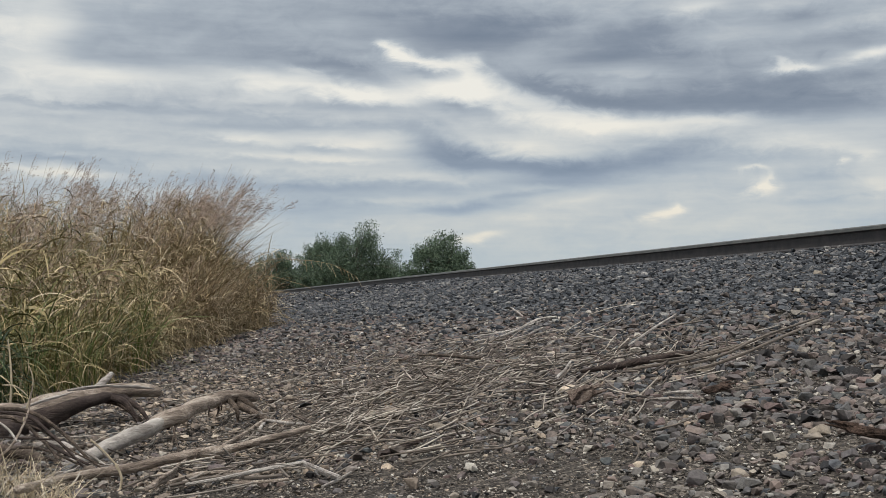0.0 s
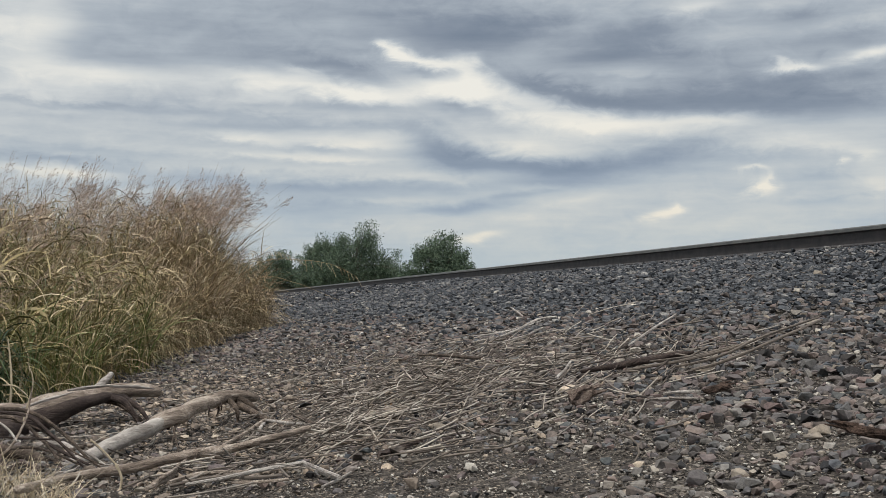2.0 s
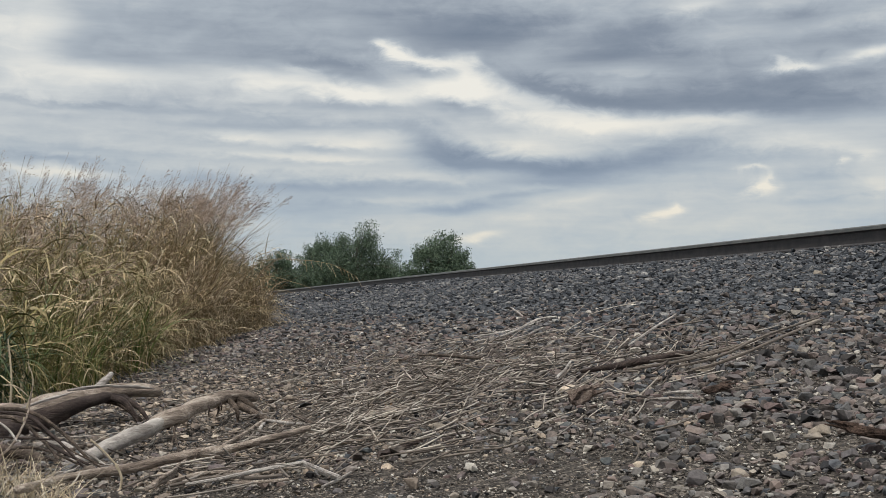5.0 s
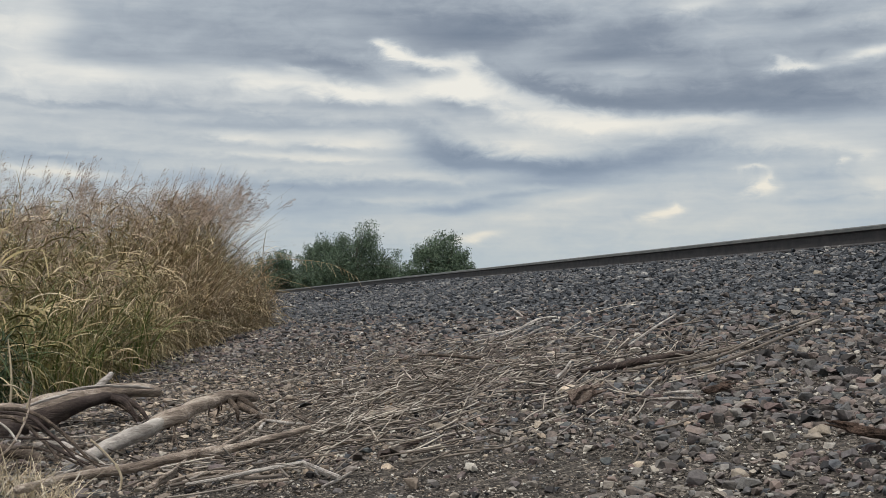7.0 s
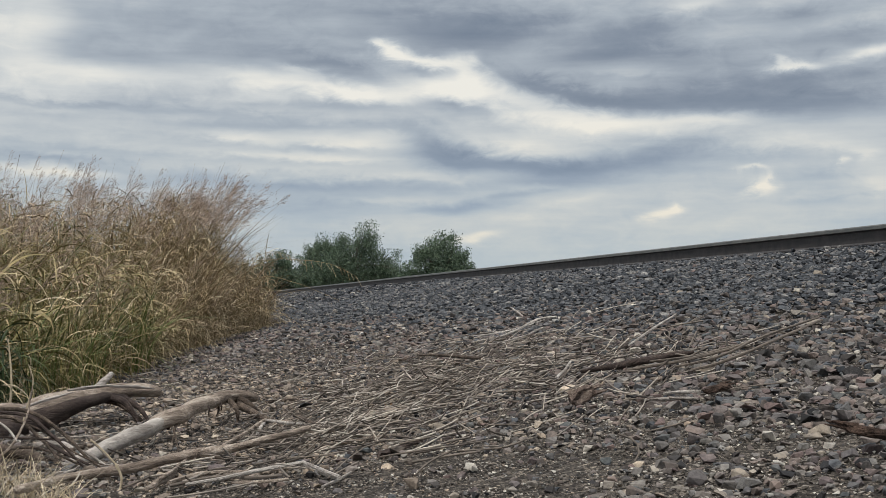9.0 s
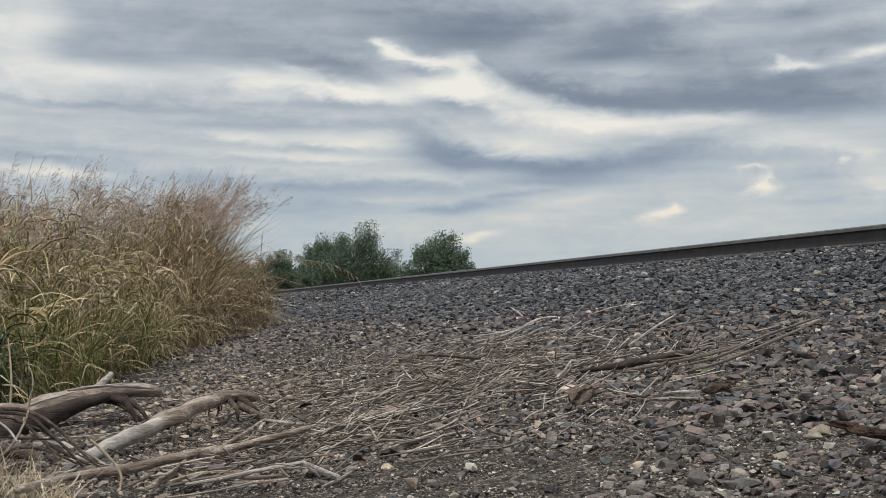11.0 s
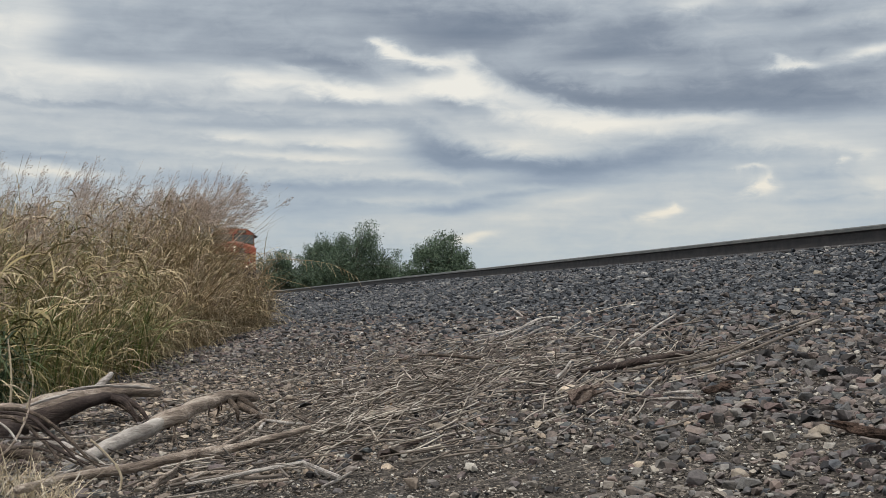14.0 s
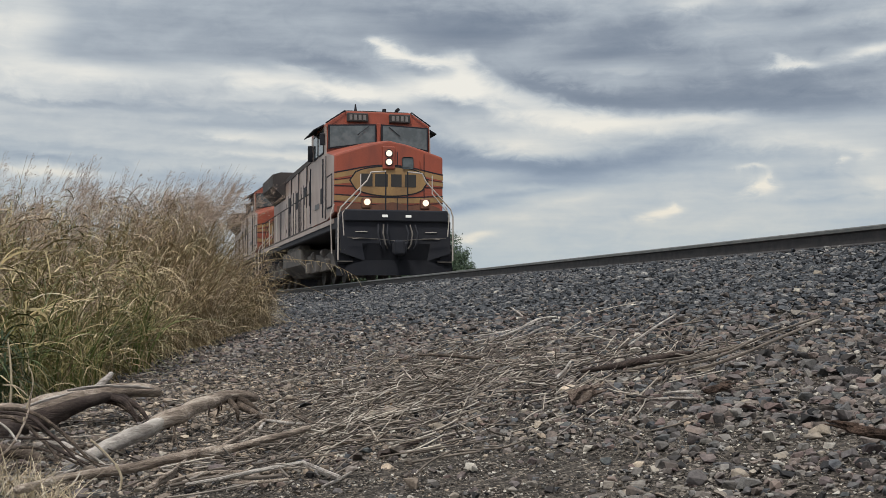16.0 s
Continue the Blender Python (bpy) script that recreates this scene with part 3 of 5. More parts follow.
def tuft(x, y, tall, tone, seed, n=440, spread=0.42, plumes=4, lean=0.4, pale=0.4):
    """Blades, tangled stems, curled leaves and feathery seed heads on one root."""
    rng = np.random.default_rng(seed)
    base = new("grass_tuft")
    low, mid, top = TONES[tone]
    calm = min(1.0, 1.2 / tall)
    v, f, _ = blades(rng, n // 2, spread, tall * 0.96, 0.015, lean * calm, 0.7 * calm)
    sheet("leaf_blade", v, f, low, base)
    v, f, _ = blades(rng, n // 2, spread * 1.05, tall * 1.0, 0.007, lean * calm, 0.6 * calm, False, 0.9 * calm)
    sheet("tangled_stem", v, f, mid, base)
    v, f = curls(rng, n * 4 // 5, spread * 1.15, tall * 0.92, 0.010, 0.55)
    sheet("curled_leaf", v, f, top, base)
    v, f = curls(rng, int(n * pale), spread * 1.3, tall * 0.84, 0.010, 0.6)
    sheet("dead_leaf", v, f, m_curl, base)
    v, f, _ = blades(rng, n // 14 if tone == "green" else n // 6, spread * 1.2, min(tall * 0.7, 1.0), 0.009, 0.7, 1.2, False, 0.9)
    sheet("bent_blade", v, f, m_curl, base)
    if not plumes:
        return plant(base, x, y, tone, seed)
    v, f, spine = blades(rng, plumes * 4, spread * 0.95, tall * 1.12, 0.003, 0.2, 0.14, True, 0.0, 0.84)
    sheet("flower_stalk", v, f, m_seed, base)
    v, f = panicles(rng, spine[:plumes], 34, 0.22)
    sheet("seed_head", v, f, m_seed, base)
    v, f = panicles(rng, spine[plumes:] * np.array([1, 1, 0.92]), 42, 0.2)
    sheet("seed_head", v, f, m_seed, base)
    return plant(base, x, y, tone, seed)


def plant(base, x, y, tone, seed):
    base.matrix_basis = pose(x, y, height(x, y), 0, 0, 0)
    for ch in base.children:
        ch["kind"] = "stuff"
    tagged(base, TUFT_LABELS[tone], "grass", "grass beside the ballast")
    tufts.append((base, x, y, seed))
    return base


GRASS_EDGE = [(-0.841, 6.107, 0.006), (-0.708, 6.977, 0.007), (-0.481, 7.977, 0.009), (-0.179, 9.838, 0.015), (0.248, 12.122, 0.040), (0.797, 14.379, 0.120), (1.460, 15.868, 0.237)]


def sow_grass():
    rng = random.Random(11)
    k = 0
    for i in range(len(GRASS_EDGE) - 1):
        a, b = Vector(GRASS_EDGE[i]), Vector(GRASS_EDGE[i + 1])
        d = (b - a).normalized()
        back = Vector((-d.y, d.x, 0)).normalized()
        steps = max(1, round((b - a).length / 0.7))
        for row, off in enumerate((0.3, 0.95, 1.8)):
            for j in range(steps):
                p = a.lerp(b, (j + 0.5 + rng.uniform(-0.3, 0.3)) / steps) + back * (off + rng.uniform(-0.15, 0.15))
                far = min(1, max(0, (p.y - 6.5) / 8))
                tall = 0.84 + 1.15 * far + rng.uniform(-0.14, 0.14) + 0.06 * row
                if row == 0:
                    tall *= rng.uniform(0.62, 0.8) if far > 0.45 else rng.uniform(0.75, 0.95)
                wet = noise.noise(Vector((p.x * 0.9, p.y * 0.55, 4.0))) + 0.62 * (1 - far) + 0.12 + (0.12 if row == 0 and far < 0.7 else 0)
                tone = "green" if wet > 0.3 else "olive" if wet > 0.0 else "tan"
                if row == 0 and far > 0.55:
                    tone = "straw"
                tuft(p.x, p.y, tall, tone, 100 + k, 400, 0.36 if far > 0.6 else 0.42, 1 if far < 0.4 else (1, 3, 4)[row], 0.3, rng.choice((0.12, 0.25, 0.45) if far > 0.35 else (0.05, 0.12, 0.22)))
                k += 1


sow_grass()
# the tall thick end of the stand, and the low fringe that droops over the stones at its foot
for k, (x, y, tall, tone) in enumerate(((0.50, 15.3, 2.0, "tan"), (0.28, 14.8, 2.02, "olive"), (0.62, 15.8, 2.1, "tan"), (0.05, 13.9, 1.9, "tan"), (0.74, 16.2, 2.12, "tan"), (0.36, 15.9, 2.05, "tan"))):
    tuft(x, y, tall, tone, 300 + k, 460, 0.26, 6, 0.16, 0.3)
for k, (x, y, tall) in enumerate(((1.24, 15.6, 0.72), (1.0, 15.2, 0.85), (0.78, 14.6, 0.8), (1.12, 16.1, 1.0), (0.5, 13.6, 0.75), (1.36, 15.9, 0.6))):
    tuft(x, y, tall, "straw", 330 + k, 300, 0.26, 1, 0.6, 0.6)
# green leaves low in the stand, darkened in colour to look shaded
for k, (x, y, tall) in enumerate(((-0.80, 6.45, 0.42), (-0.98, 6.7, 0.5))):
    tuft(x, y, tall, "deep", 350 + k, 260, 0.16, 0, 0.3, 0.1)


# ---- driftwood and litter ----
def wood(name, c1, c2, c3):
    """Weathered wood: long grain, cracks and grey bleaching."""
    m = Nodes(name)
    turn, grain = m.n("ShaderNodeMapping"), m.n("ShaderNodeMapping")
    m.put(turn.inputs[0], m.obj())
    turn.inputs["Rotation"].default_value = (0, 0, radians(-40))
    m.put(grain.inputs[0], turn.outputs[0])
    grain.inputs["Scale"].default_value = (0.12, 1, 1)
    p = grain.outputs[0]
    broad, fine, patch = m.noise(p, 28, 4), m.noise(p, 170, 5, 0.7, 0.6), m.noise(turn.outputs[0], 7, 4)
    col = m.ramp(m.math("ADD", m.math("MULTIPLY", broad, 0.5), m.math("MULTIPLY", fine, 0.5)), [(0.34, c1), (0.5, c2), (0.66, c3)])
    col = m.mix(0.5, col, m.ramp(patch, [(0.38, (0.45, 0.4, 0.36)), (0.6, (1.3, 1.28, 1.25))]), "MULTIPLY")
    return m.surface(col, 0.85, 0, m.math("ADD", fine, broad), 1.0, 0.01, 0.25)


m_log = wood("weathered_log", (0.045, 0.034, 0.027), (0.34, 0.28, 0.23), (0.68, 0.605, 0.52))
m_pale = wood("bleached_wood", (0.19, 0.17, 0.15), (0.44, 0.405, 0.37), (0.66, 0.625, 0.58))
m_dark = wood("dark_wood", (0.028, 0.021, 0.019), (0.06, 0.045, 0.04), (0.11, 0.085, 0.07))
m_vine = wood("brown_twig", (0.035, 0.028, 0.023), (0.1, 0.078, 0.062), (0.24, 0.19, 0.15))


def smooth_path(points, radii, n=5):
    """More points along a bent branch, with a slight crook."""
    pts, out, rr = [Vector(p) for p in points], [], []
    for i in range(len(pts) - 1):
        p0, p1, p2, p3 = pts[max(i - 1, 0)], pts[i], pts[i + 1], pts[min(i + 2, len(pts) - 1)]
        for k in range(n):
            t = k / n
            q = 0.5 * ((2 * p1) + (p2 - p0) * t + (2 * p0 - 5 * p1 + 4 * p2 - p3) * t * t + (3 * p1 - p0 - 3 * p2 + p3) * t ** 3)
            r = radii[i] * (1 - t) + radii[i + 1] * t
            out.append(q + Vector((noise.noise(q * 9), noise.noise(q * 9 + Vector((5, 0, 0))), noise.noise(q * 9 + Vector((0, 5, 0))))) * r * 0.35)
            rr.append(r)
    return out + [pts[-1]], rr + [radii[-1]]


def limb(name, points, radii, material, parent=None, sides=14, seed=1, n=5, label=""):
    p, r = smooth_path(points, radii, n)
    r[-1] *= 0.8
    return part(name, rod(bmesh.new(), p, r, sides, 0.2, seed), material, parent, label, smooth=sides > 7)


log_a = tagged(new("fallen_log"), "thick weathered grey-brown log with broken side branches", "log")
limb("trunk", [(-0.695, 5.370, -0.003), (-0.558, 5.516, 0.054), (-0.430, 5.604, 0.084), (-0.295, 5.691, 0.121), (-0.155, 5.838, 0.146), (-0.018, 5.925, 0.161), (0.106, 6.017, 0.142)],
     [0.08, 0.074, 0.064, 0.054, 0.041, 0.034, 0.024], m_log, log_a, 18, 1)
limb("broken_branch", [(-0.142, 5.835, 0.133), (-0.075, 5.807, 0.113), (-0.017, 5.771, 0.061), (0.051, 5.793, 0.009)], [0.024, 0.018, 0.011, 0.005], m_vine, log_a, 10, 2)
limb("broken_branch", [(-0.092, 5.823, 0.122), (-0.035, 5.872, 0.082), (0.011, 5.888, 0.012)], [0.02, 0.012, 0.005], m_vine, log_a, 8, 3)
limb("branch_stub", [(-0.205, 5.850, 0.143), (-0.155, 6.018, 0.188), (-0.117, 6.104, 0.228)], [0.022, 0.018, 0.012], m_pale, log_a, 10, 4)
# dark limb along the trunk's underside: dark brown wood plus painted-in shade
limb("dark_shaded_underside", [(-0.577, 5.280, 0.026), (-0.448, 5.420, 0.042), (-0.342, 5.500, 0.089), (-0.231, 5.600, 0.127), (-0.128, 5.760, 0.138), (-0.043, 5.860, 0.129)], [0.06, 0.055, 0.042, 0.03, 0.022, 0.012], m_dark, log_a, 12, 18)
limb("dead_branch", [(-0.129, 5.780, 0.139), (-0.066, 5.720, 0.125), (-0.019, 5.680, 0.082), (0.013, 5.660, 0.025)], [0.02, 0.017, 0.012, 0.006], m_dark, log_a, 9, 40)
limb("dead_branch", [(-0.050, 5.800, 0.128), (0.008, 5.760, 0.090), (0.060, 5.720, 0.024)], [0.016, 0.012, 0.006], m_dark, log_a, 9, 41)
limb("raised_grain", [(-0.461, 5.420, 0.126), (-0.397, 5.470, 0.145), (-0.332, 5.520, 0.163), (-0.265, 5.560, 0.179)], [0.004, 0.008, 0.007, 0.002], m_pale, log_a, 6, 50)
limb("raised_grain", [(-0.291, 5.600, 0.182), (-0.230, 5.650, 0.188), (-0.167, 5.700, 0.192), (-0.104, 5.740, 0.194)], [0.004, 0.008, 0.007, 0.002], m_pale, log_a, 6, 51)
limb("raised_grain", [(-0.117, 5.760, 0.188), (-0.054, 5.810, 0.183), (0.011, 5.860, 0.176), (0.076, 5.900, 0.166)], [0.004, 0.008, 0.007, 0.002], m_pale, log_a, 6, 52)
log_b = tagged(new("barkless_log"), "pale bleached log with flaking bark towards its broken end", "log")
limb("bare_wood", [(-0.239, 4.330, 0.006), (-0.136, 4.495, 0.038), (-0.033, 4.671, 0.067), (0.106, 4.884, 0.106)], [0.016, 0.024, 0.03, 0.029], m_pale, log_b, 16, 5)
limb("bark", [(0.072, 4.836, 0.098), (0.124, 4.912, 0.116), (0.227, 5.056, 0.144), (0.351, 5.250, 0.166), (0.441, 5.341, 0.167), (0.505, 5.382, 0.149)], [0.03, 0.034, 0.03, 0.027, 0.024, 0.015], m_log, log_b, 16, 6)
limb("branch", [(0.414, 5.303, 0.161), (0.465, 5.292, 0.132), (0.526, 5.325, 0.069), (0.603, 5.364, 0.027)], [0.018, 0.014, 0.01, 0.006], m_vine, log_b, 10, 7)
limb("bark_crack", [(0.090, 4.900, 0.116), (0.100, 4.875, 0.095), (0.098, 4.890, 0.071)], [0.011, 0.013, 0.006], m_dark, log_b, 6, 60)
limb("bark_crack", [(0.109, 4.930, 0.110), (0.120, 4.905, 0.093), (0.118, 4.920, 0.072)], [0.011, 0.013, 0.006], m_dark, log_b, 6, 61)
limb("bark_crack", [(0.274, 5.100, 0.160), (0.284, 5.075, 0.136), (0.282, 5.090, 0.108)], [0.003, 0.004, 0.002], m_dark, log_b, 6, 62)
limb("bark_crack", [(0.208, 5.030, 0.144), (0.218, 5.005, 0.130), (0.217, 5.020, 0.113)], [0.003, 0.004, 0.002], m_dark, log_b, 6, 63)
limb("bark_crack", [(0.328, 5.180, 0.162), (0.338, 5.155, 0.141), (0.337, 5.170, 0.116)], [0.003, 0.004, 0.002], m_dark, log_b, 6, 64)
limb("long_branch", [(0.414, 5.300, 0.135), (0.453, 5.200, 0.116), (0.508, 5.050, 0.091), (0.565, 4.850, 0.072), (0.620, 4.600, 0.066)], [0.018, 0.016, 0.013, 0.01, 0.006], m_vine, log_b, 9, 66)
limb("claw_branch", [(0.374, 5.245, 0.157), (0.403, 5.194, 0.122), (0.408, 5.195, 0.080), (0.400, 5.199, 0.045)], [0.013, 0.011, 0.007, 0.003], m_vine, log_b, 8, 8)
limb("twig", [(0.328, 5.212, 0.150), (0.329, 5.190, 0.120), (0.320, 5.193, 0.096)], [0.008, 0.005, 0.002], m_vine, log_b, 6, 9)
limb("twig", [(0.152, 4.918, 0.104), (0.140, 4.855, 0.060), (0.125, 4.748, 0.013)], [0.006, 0.005, 0.003], m_vine, log_b, 6, 10)
limb("twig", [(0.134, 4.660, 0.092), (0.143, 4.606, 0.052), (0.148, 4.552, 0.026)], [0.004, 0.003, 0.002], m_vine, log_b, 6, 11)
log_c = tagged(new("knobbly_branch"), "long thin weathered branch with knots on the gravel", "branch")
limb("stem", [(-0.318, 3.610, 0.041), (-0.193, 3.776, 0.049), (-0.050, 3.842, 0.059), (0.101, 3.935, 0.077), (0.239, 3.952, 0.094), (0.380, 3.952, 0.120), (0.558, 4.100, 0.146)],
     [0.012, 0.014, 0.015, 0.015, 0.014, 0.012, 0.009], m_log, log_c, 12, 12, 8)
limb("side_twig", [(0.188, 3.961, 0.084), (0.221, 3.878, 0.087), (0.271, 3.905, 0.072)], [0.01, 0.007, 0.003], m_vine, log_c, 7, 13)
log_d = tagged(new("rotten_root"), "dark rotten root lying under the branches", "root")
limb("root", [(-0.196, 3.847, -0.004), (-0.085, 3.941, -0.005), (0.008, 4.040, 0.007), (0.105, 4.077, -0.002)], [0.035, 0.04, 0.03, 0.018], m_dark, log_d, 14, 14)
limb("root", [(-0.507, 4.652, 0.043), (-0.385, 4.561, 0.040), (-0.314, 4.484, 0.018), (-0.247, 4.468, 0.004)], [0.024, 0.022, 0.017, 0.008], m_vine, log_d, 12, 15)
limb("root", [(-0.371, 4.863, 0.026), (-0.293, 4.904, 0.028), (-0.210, 4.885, -0.008), (-0.157, 4.873, -0.028)], [0.016, 0.018, 0.014, 0.006], m_pale, log_d, 10, 16)


def twig(points, r, material, label):
    ob = limb("twig", points, [r, r * 0.95, r * 0.8, r * 0.6, r * 0.4][:len(points)], material, None, 7, points[0][0] * 10)
    return tagged(ob, label, "twig")


BROWN = "curved dark brown stem arching over the logs"
twig([(-0.500, 4.399, 0.203), (-0.348, 4.301, 0.202), (-0.235, 4.215, 0.139), (-0.142, 4.135, 0.055), (-0.044, 4.053, -0.000)], 0.0074, m_vine, BROWN)
twig([(-0.493, 4.337, 0.195), (-0.354, 4.266, 0.192), (-0.249, 4.171, 0.120), (-0.157, 4.079, 0.039), (-0.093, 3.943, -0.005)], 0.0062, m_dark, BROWN)
twig([(-0.485, 4.275, 0.185), (-0.378, 4.248, 0.181), (-0.274, 4.154, 0.101), (-0.197, 4.028, 0.029), (-0.062, 4.056, 0.021)], 0.0056, m_vine, BROWN)
twig([(-0.396, 4.253, 0.176), (-0.306, 4.232, 0.148), (-0.195, 4.147, 0.082), (-0.089, 4.123, 0.037), (0.088, 4.141, 0.005)], 0.0037, m_vine, BROWN)
twig([(-0.453, 4.147, 0.139), (-0.366, 4.126, 0.133), (-0.275, 4.165, 0.122), (-0.234, 4.216, 0.112)], 0.0037, m_dark, BROWN)
PALE = "thin pale dry stem standing among the logs"
twig([(-0.422, 4.021, 0.077), (-0.372, 4.006, 0.120), (-0.336, 4.055, 0.192), (-0.329, 4.112, 0.240), (-0.321, 4.107, 0.299)], 0.0043, m_log, PALE)
twig([(-0.436, 4.141, 0.192), (-0.387, 4.069, 0.166), (-0.355, 4.002, 0.134)], 0.0037, m_pale, PALE)
twig([(-0.064, 3.754, -0.012), (-0.041, 3.807, 0.033), (-0.059, 3.871, 0.067), (-0.132, 4.069, 0.116)], 0.0025, m_straw, PALE)
twig([(-0.632, 6.631, 0.010), (-0.619, 6.622, 0.153), (-0.632, 6.680, 0.265), (-0.656, 6.742, 0.379)], 0.0037, m_pale, "pale dead stem standing in the grass")
twig([(-0.409, 4.140, 0.067), (-0.408, 4.019, 0.051), (-0.378, 3.952, 0.025), (-0.343, 3.882, 0.016)], 0.0074, m_dark, BROWN)

twig([(-0.456, 4.518, 0.047), (-0.375, 4.436, 0.069), (-0.278, 4.351, 0.061), (-0.162, 4.202, 0.027), (-0.001, 4.042, -0.000)], 0.006, m_vine, BROWN)
twig([(-0.343, 4.487, 0.105), (-0.241, 4.342, 0.061), (-0.126, 4.194, 0.020), (-0.018, 3.986, -0.013), (0.050, 3.848, -0.027)], 0.006, m_dark, BROWN)
twig([(-0.400, 4.140, 0.026), (-0.353, 4.188, 0.042), (-0.296, 4.114, 0.021), (-0.244, 3.981, -0.005)], 0.008, m_dark, BROWN)
twig([(-0.198, 4.208, 0.090), (-0.127, 4.192, 0.053), (-0.062, 4.056, 0.014), (-0.046, 3.872, -0.033)], 0.004, m_pale, PALE)
twig([(-0.298, 3.933, -0.003), (-0.257, 3.921, 0.033), (-0.186, 3.964, 0.047), (-0.169, 3.959, 0.061)], 0.005, m_pale, PALE)
twig([(-0.400, 3.897, 0.013), (-0.343, 3.881, 0.040), (-0.286, 3.868, 0.033), (-0.224, 3.794, -0.008)], 0.005, m_pale, PALE)
twig([(-0.240, 3.798, -0.015), (-0.248, 3.858, 0.033), (-0.229, 3.853, 0.053), (-0.209, 3.848, 0.058)], 0.005, m_pale, PALE)

twig([(-0.557, 5.900, 0.090), (-0.551, 5.900, 0.171), (-0.555, 5.900, 0.273), (-0.569, 5.900, 0.401)], 0.0055, m_pale_straw, "pale dead stem standing in front of the grass")
twig([(-0.583, 5.850, 0.195), (-0.528, 5.850, 0.189), (-0.474, 5.850, 0.143)], 0.003, m_pale_straw, "pale dead stem standing in front of the grass")
twig([(-0.390, 4.600, 0.131), (-0.376, 4.600, 0.194), (-0.360, 4.600, 0.253), (-0.358, 4.600, 0.297), (-0.374, 4.600, 0.343)], 0.004, m_pale_straw, "pale dead stem standing in front of the grass")
twig([(-0.057, 3.700, 0.093), (-0.040, 3.700, 0.051), (-0.048, 3.700, 0.002)], 0.004, m_pale_straw, "pale dead stem standing in front of the grass")
twig([(-0.135, 3.900, 0.146), (-0.093, 3.900, 0.107), (-0.060, 3.900, 0.069)], 0.003, m_pale_straw, "pale dead stem standing in front of the grass")

bar = limb("dark_stick", [(1.597, 4.326, 0.307), (1.701, 4.238, 0.330), (1.852, 4.227, 0.358), (1.993, 4.201, 0.379)], [0.007, 0.013, 0.014, 0.007], m_dark, None, 9, 20)
tagged(bar, "dark brown rotting stick lying on the ballast", "stick")


def cane(points, r, material=None, label="pale dry cane lying across the stones"):
    ob = limb("cane", points, [r * 0.66 * k for k in (0.8, 1.0, 0.95, 0.8, 0.6)][:len(points)], material or m_straw, None, 7, 30 + points[0][0], 4)
    return tagged(ob, label, "cane", "canes on the ballast")


cane([(1.759, 3.722, 0.341), (1.883, 3.707, 0.374), (2.138, 3.872, 0.430), (2.561, 4.265, 0.497)], 0.009)
cane([(1.782, 3.925, 0.340), (1.905, 3.832, 0.378), (2.169, 4.007, 0.441), (2.553, 4.272, 0.506)], 0.008)
cane([(1.688, 4.100, 0.323), (1.839, 4.003, 0.356), (2.019, 3.974, 0.398), (2.272, 4.147, 0.445)], 0.009)
cane([(1.803, 4.166, 0.349), (1.913, 4.024, 0.374), (2.073, 4.037, 0.408)], 0.007)
cane([(1.994, 4.824, 0.384), (2.213, 5.112, 0.439), (2.613, 5.711, 0.507)], 0.009, m_pale)
cane([(1.880, 6.512, 0.363), (2.088, 6.692, 0.411), (2.339, 7.095, 0.467), (2.435, 7.009, 0.484)], 0.011, m_pale)
cane([(1.830, 6.211, 0.354), (1.965, 6.196, 0.388), (2.188, 6.537, 0.429)], 0.008, m_pale)
cane([(1.525, 3.422, 0.289), (1.548, 3.352, 0.298), (1.595, 3.318, 0.301)], 0.008, m_pale)
cane([(1.464, 6.473, 0.288), (1.518, 6.062, 0.297), (1.561, 5.581, 0.305)], 0.013, m_vine, "brown stick lying on the ballast")
cane([(2.822, 9.189, 0.535), (2.521, 7.949, 0.480)], 0.01, m_pale)
cane([(0.090, 3.490, 0.056), (0.183, 3.516, 0.068), (0.314, 3.501, 0.082)], 0.008, m_straw)
cane([(0.135, 3.479, 0.060), (0.237, 3.411, 0.084), (0.350, 3.473, 0.096), (0.471, 3.547, 0.103)], 0.009, m_pale)
cane([(0.464, 3.556, 0.102), (0.486, 3.373, 0.105), (0.514, 3.203, 0.104)], 0.009, m_pale)
cane([(0.037, 3.507, 0.053), (0.093, 3.635, 0.072), (0.150, 3.892, 0.076)], 0.01, m_log)
cane([(0.250, 3.485, 0.075), (0.299, 3.420, 0.080), (0.386, 3.367, 0.091)], 0.008, m_straw)
cane([(0.250, 3.374, 0.075), (0.306, 3.326, 0.081), (0.402, 3.315, 0.088)], 0.007, m_log)
cane([(1.685, 4.680, 0.328), (1.574, 4.436, 0.308), (1.495, 4.305, 0.288)], 0.009, m_pale)
cane([(0.026, 3.469, 0.052), (0.080, 3.613, 0.055), (0.117, 3.780, 0.058), (0.137, 3.983, 0.059), (0.184, 4.026, 0.063)], 0.013, m_log, "forked bleached branch lying before the logs")
cane([(0.091, 3.545, 0.056), (0.157, 3.646, 0.061), (0.215, 3.669, 0.066), (0.282, 3.596, 0.073), (0.313, 3.585, 0.077)], 0.012, m_log, "forked bleached branch lying before the logs")
cane([(0.090, 3.506, 0.051), (0.162, 3.562, 0.056), (0.232, 3.566, 0.063), (0.298, 3.592, 0.070), (0.425, 3.638, 0.086)], 0.011, m_pale, "forked bleached branch lying before the logs")
cane([(0.279, 3.452, 0.063), (0.336, 3.565, 0.069), (0.380, 3.609, 0.075), (0.431, 3.593, 0.082)], 0.013, m_log, "forked bleached branch lying before the logs")
